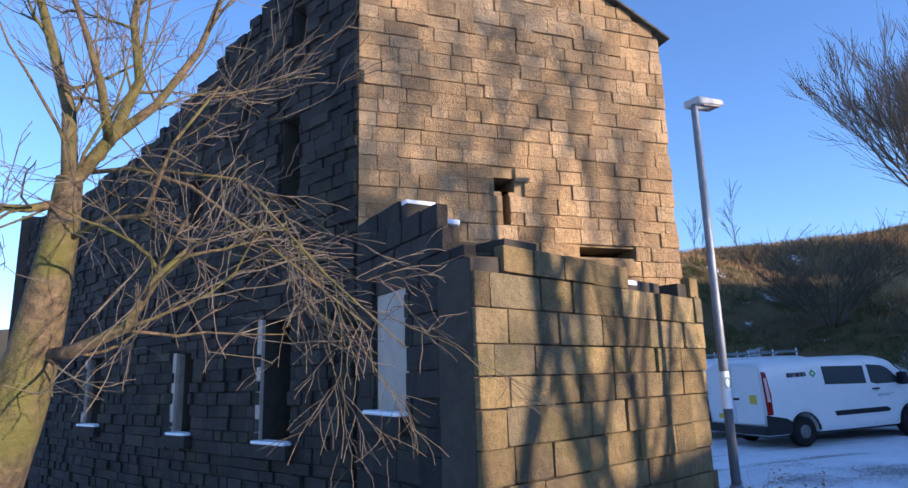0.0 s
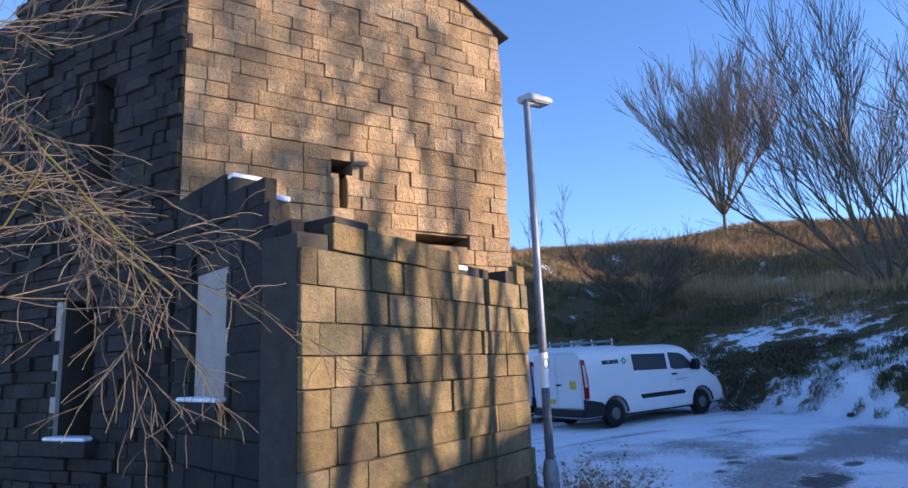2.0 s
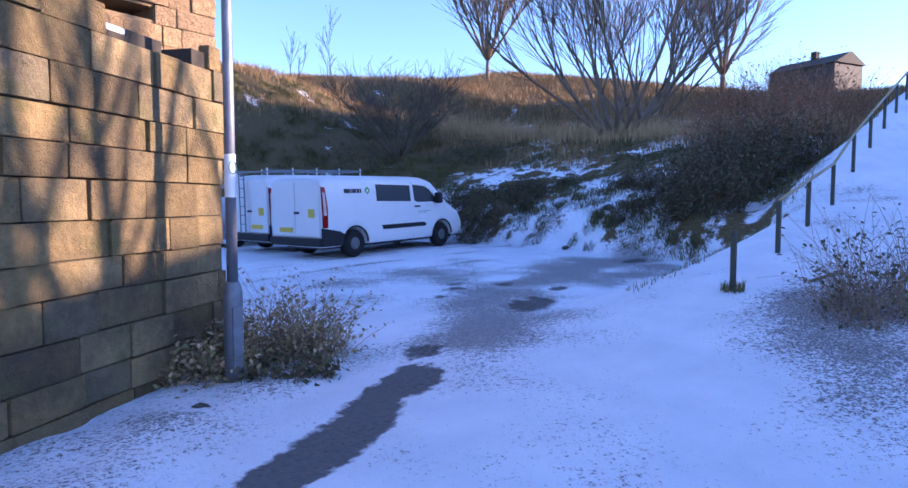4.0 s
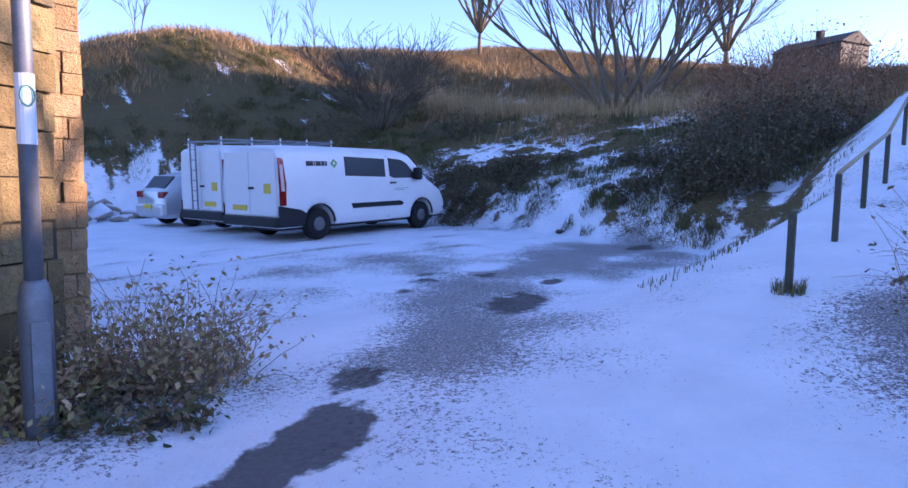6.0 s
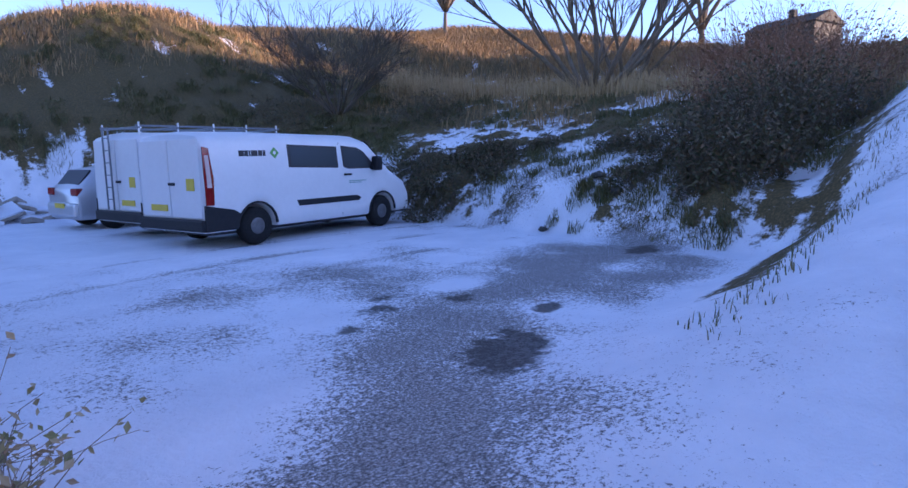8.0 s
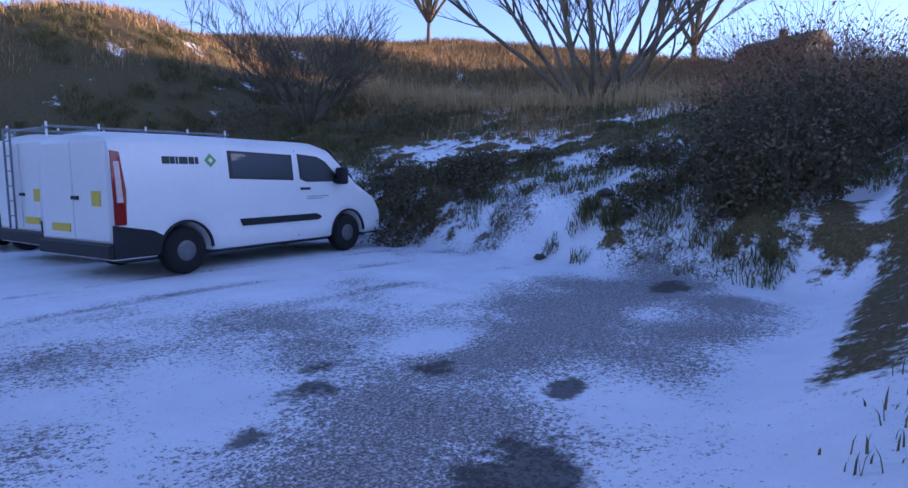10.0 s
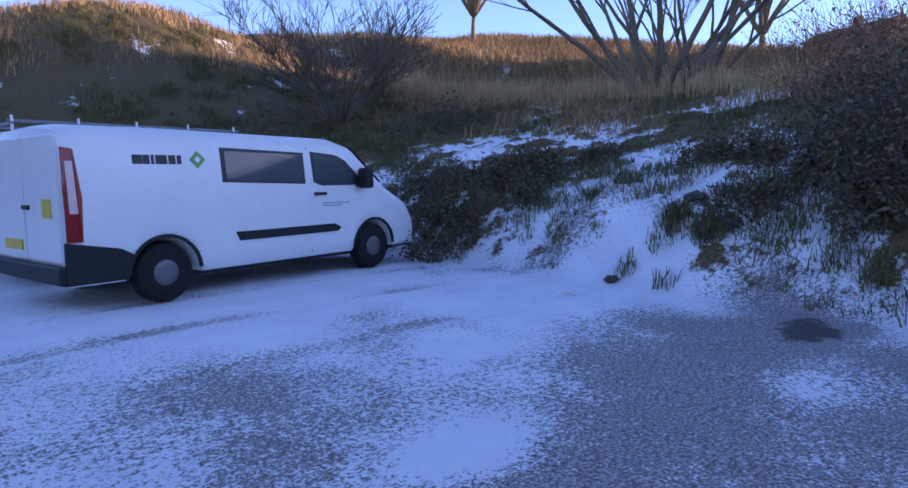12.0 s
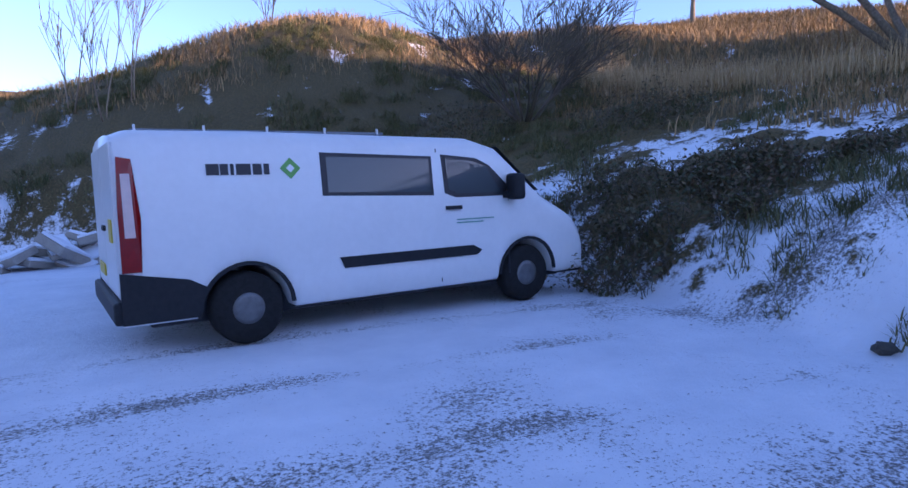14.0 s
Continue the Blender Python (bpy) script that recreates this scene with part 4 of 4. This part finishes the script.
# ---- low growth ----
def blades(name, label, mat, spots, tall, wide, seed, category="grass", droop=0.6):
    rng = random.Random(seed)
    v, f = [], []
    for x, y, n, r, k in spots:
        for _ in range(n):
            a, q = rng.uniform(0, 6.283), r * math.sqrt(rng.random())
            px, py = x + q * math.cos(a), y + q * math.sin(a)
            pz = gz(px, py) - 0.02
            h = tall * k * rng.uniform(0.5, 1.2)
            b, l = rng.uniform(0, 6.283), rng.uniform(0.1, droop) * h
            w = wide * rng.uniform(0.6, 1.3)
            ox, oy = math.cos(b) * l, math.sin(b) * l
            sx, sy = -math.sin(b) * w, math.cos(b) * w
            i = len(v)
            v += [(px - sx, py - sy, pz), (px + sx, py + sy, pz), (px + ox * 0.35 + sx * 0.7, py + oy * 0.35 + sy * 0.7, pz + h * 0.6), (px + ox * 0.35 - sx * 0.7, py + oy * 0.35 - sy * 0.7, pz + h * 0.6), (px + ox, py + oy, pz + h * 0.95)]
            f += [(i, i + 1, i + 2, i + 3), (i + 3, i + 2, i + 4)]
    return tagged(mesh_ob(name, v, f, mat), label, category, kind="stuff")


rng = random.Random(8)
bank_spots, dry_spots = [], []
for _ in range(6800):
    x, y = rng.uniform(4, 46), rng.uniform(4.5, 46)
    d = float(foot_distance(x, y))
    nz = noise.fractal(Vector((x * 0.35, y * 0.35, 2)), 0.9, 2, 3)
    if 0.2 < d < 9 and nz > -0.05:
        bank_spots.append((x, y, 90, rng.uniform(0.12, 0.4), rng.uniform(0.5, 1.5)))
        bank_spots.append((x + rng.uniform(-0.6, 0.6), y + rng.uniform(-0.6, 0.6), 40, 0.15, rng.uniform(0.4, 0.9)))
    elif d >= 5:
        dry_spots.append((x, y, 26, 0.8, rng.uniform(0.7, 1.3)))
blades("grass", "rough green and straw grass tussocks in snow", M["grass_green"], bank_spots, 0.2, 0.008, 9, droop=1.5)
blades("dry_grass", "russet dry grass over the hillside", M["grass_dry"], dry_spots, 0.36, 0.014, 10, droop=1.2)
blades("straw", "pale tall straw along the edge of the terrace", M["straw"], [(x, y, 14, 0.5, rng.uniform(0.6, 1.3)) for x, y in ((rng.uniform(20, 32), rng.uniform(5.5, 26)) for _ in range(2600)) if 8.4 < float(foot_distance(x, y)) < 11.5], 0.75, 0.008, 19, droop=0.4)
blades("verge_grass", "short grass along the handrail verge", M["grass_green"], [(x, 4.1 + rng.uniform(-0.2, 0.2), 9, 0.2, 0.6) for x in np.arange(8.8, 16, 0.16)] + [(8.69, 2.85, 130, 0.13, 0.75)], 0.2, 0.006, 11)


def bramble(name, label, x, y, r, tall, n, stem, leaf, seed, leaves=9, size=0.03, stem_r=0.004):
    rng = random.Random(seed)
    e = tagged(new(name), label, name.replace("_", " "))
    e.matrix_world = pose(x, y, gz(x, y))
    t, v, f = Tubes(), [], []
    z0 = gz(x, y)
    for _ in range(n):
        a, q = rng.uniform(0, 6.283), r * math.sqrt(rng.random())
        s = Vector((q * math.cos(a), q * math.sin(a), 0))
        s.z = gz(x + s.x, y + s.y) - z0 - 0.03
        h = tall * rng.uniform(0.5, 1.15) * (1.1 - 0.5 * q / r)
        p = bent(rng, s, (rng.uniform(-0.7, 0.7), rng.uniform(-0.7, 0.7), 1), h * 1.3, 0.3, -0.08, 6)
        t.add(p, [stem_r * (1 - 0.1 * i) for i in range(7)], 3)
        for _ in range(leaves):
            c = p[rng.randint(1, 6)] + Vector((rng.uniform(-1, 1), rng.uniform(-1, 1), rng.uniform(-1, 1))) * size * 2.2
            k = Euler((rng.uniform(-1, 1), rng.uniform(-1, 1), rng.uniform(0, 6))).to_matrix()
            i = len(v)
            w = size * rng.uniform(0.6, 1.3)
            v += [c + k @ Vector(u) * w for u in ((-1, 0, 0), (0, -0.55, 0.15), (1, 0, 0), (0, 0.55, 0.15))]
            f.append((i, i + 1, i + 2, i + 3))
    tagged(t.done("thicket", stem, e, "", False), kind="stuff")
    if f:
        tagged(mesh_ob("foliage", v, f, leaf, e), kind="stuff")


bramble("bramble", "brown and green brambles at the foot of the lamp", 4.62, 5.55, 0.6, 0.72, 330, M["twig"], M["leaf_dry_sunlit"], 12, 10, 0.026)
bramble("bramble", "withered brambles at the wall foot", 3.75, 5.35, 0.35, 0.5, 140, M["twig"], M["leaf_dry_sunlit"], 13, 12, 0.028)
bramble("bramble", "low frosted ivy and leaves by the lamp", 4.25, 4.95, 0.42, 0.24, 130, M["twig_dark"], M["leaf"], 14, 10, 0.035)
bramble("shrub", "bare twiggy shrub beside the path", 8.5, 1.35, 0.6, 0.95, 300, M["twig"], M["leaf"], 15, 3, 0.03)
for i, (x, y, r, h) in enumerate(((17.6, 6.6, 1.5, 1.3), (19.6, 6.4, 1.7, 1.5), (16.2, 6.3, 0.9, 0.8))):
    bramble("bramble", "dark tangled brambles on the path bank", x, y, r, h, 420, M["twig_dark"], M["leaf"], 16 + i, 9, 0.045, 0.007)
for i, (x, y, r, h) in enumerate(((22.4, 7.2, 2.4, 2.0), (26, 8, 3, 2.3), (30, 9, 3, 2.5), (34, 11, 3.4, 2.4))):
    bramble("scrub", "russet leafless scrub above the path", x, y, r, h, 420, M["twig_red"], M["twig_red"], 26 + i, 4, 0.05, 0.010)
for i, (x, y, r, h) in enumerate(((15.6, 12.9, 0.7, 0.7), (16.2, 14.2, 0.9, 0.8), (17.2, 12.6, 0.7, 0.5), (20.5, 18, 1.5, 0.9), (18, 22, 1.6, 0.8))):
    bramble("bramble", "frosted dark undergrowth on the bank", x, y, r, h, 170, M["twig_dark"], M["leaf"], 36 + i, 9, 0.04, 0.006)

# low clumps along the foot of the bank
rng = random.Random(90)
for i in range(16):
    x, y = 15.0 + rng.random() * 3.2, 6.8 + i * 0.42
    if (x - 16.2) ** 2 + (y - 10.2) ** 2 > 1.6:
        bramble("bramble", "low frosted heather clump in snow", x, y, rng.uniform(0.35, 0.75), rng.uniform(0.32, 0.5), 120, M["twig_dark"], M["leaf"], 91 + i, 8, 0.035, 0.006)

# ---- small things ----
def rock(x, y, r, seed, label="dark wet stone half sunk in snow"):
    rng = random.Random(seed)
    bm = bmesh.new()
    bmesh.ops.create_icosphere(bm, subdivisions=2, radius=r)
    for v in bm.verts:
        v.co *= 0.75 + 0.5 * noise.noise(v.co * 4 / r * 0.3 + Vector((seed, 0, 0)))
        v.co.z *= 0.6
    ob = part("stone", bm, M["rock"])
    ob.matrix_world = pose(x, y, gz(x, y) + r * 0.15, 0, 0, rng.uniform(0, 360))
    tagged(ob, label, "stone", group="stones by the lamp")


for i, (x, y, r) in enumerate(((3.32, 4.58, 0.11), (3.75, 4.85, 0.09), (4.25, 4.75, 0.13), (4.0, 4.5, 0.06), (2.9, 4.3, 0.07), (15.5, 8.2, 0.16), (16, 8.8, 0.2), (14.9, 9.4, 0.12))):
    rock(x, y, r, 70 + i)
t = Tubes()
t.add([Vector((9.2, 2.2, gz(9.2, 2.2) + 0.02)), Vector((9.6, 2.0, gz(9.6, 2.0) + 0.03)), Vector((10.1, 2.05, gz(10.1, 2.05) + 0.02))], [0.015, 0.02, 0.012], 6)
tagged(t.done("fallen_branch", M["bark_dry"]), "short dead branch lying on snow", "branch")


def rubble_heap():
    e = tagged(new("rubble_heap"), "snow-covered heap of broken slabs beside the car", "rubble heap")
    x, y = 9.3, 22.4
    e.matrix_world = pose(x, y, gz(x, y))
    rng = random.Random(31)
    for i in range(26):
        w, q, h = rng.uniform(0.4, 1.1), rng.uniform(0.3, 0.8), rng.uniform(0.08, 0.22)
        px, py = rng.uniform(-1.9, 1.7), rng.uniform(-0.9, 0.9)
        z = 0.55 * (1 - abs(px) / 2.2) * rng.random()
        ob = part("slab", box_bm((-w / 2, -q / 2, -h / 2), (w / 2, q / 2, h / 2), 0.03), M["slab"], e)
        ob.matrix_local = pose(px, py, z, rng.uniform(-25, 25), rng.uniform(-25, 25), rng.uniform(0, 180))
        part("snow_cap", box_bm((-w / 2 + 0.03, -q / 2 + 0.03, h / 2 - 0.01), (w / 2 - 0.03, q / 2 - 0.03, h / 2 + 0.06), 0.025), M["snow"], ob)


rubble_heap()


def far_house():
    e = tagged(new("house"), "low grey house with chimney behind the hill", "house")
    x, y = 63, 17.0
    e.matrix_world = pose(x, y, 10.9, 0, 0, 70) @ Matrix.Scale(0.6, 4)
    part("wall", box_bm((-5, -3, -9), (5, 3, 1.6), 0.02), M["rock"], e)
    bm = box_bm((-5.3, -3.3, 1.6), (5.3, 3.3, 3.2))
    for v in bm.verts:
        if v.co.z > 2:
            v.co.y *= 0.05
    r = part("roof", bm, M["slate"], e)
    part("chimney", box_bm((-0.4, -0.4, 2.6), (0.4, 0.4, 4.2), 0.03), M["rubble"], r)


far_house()
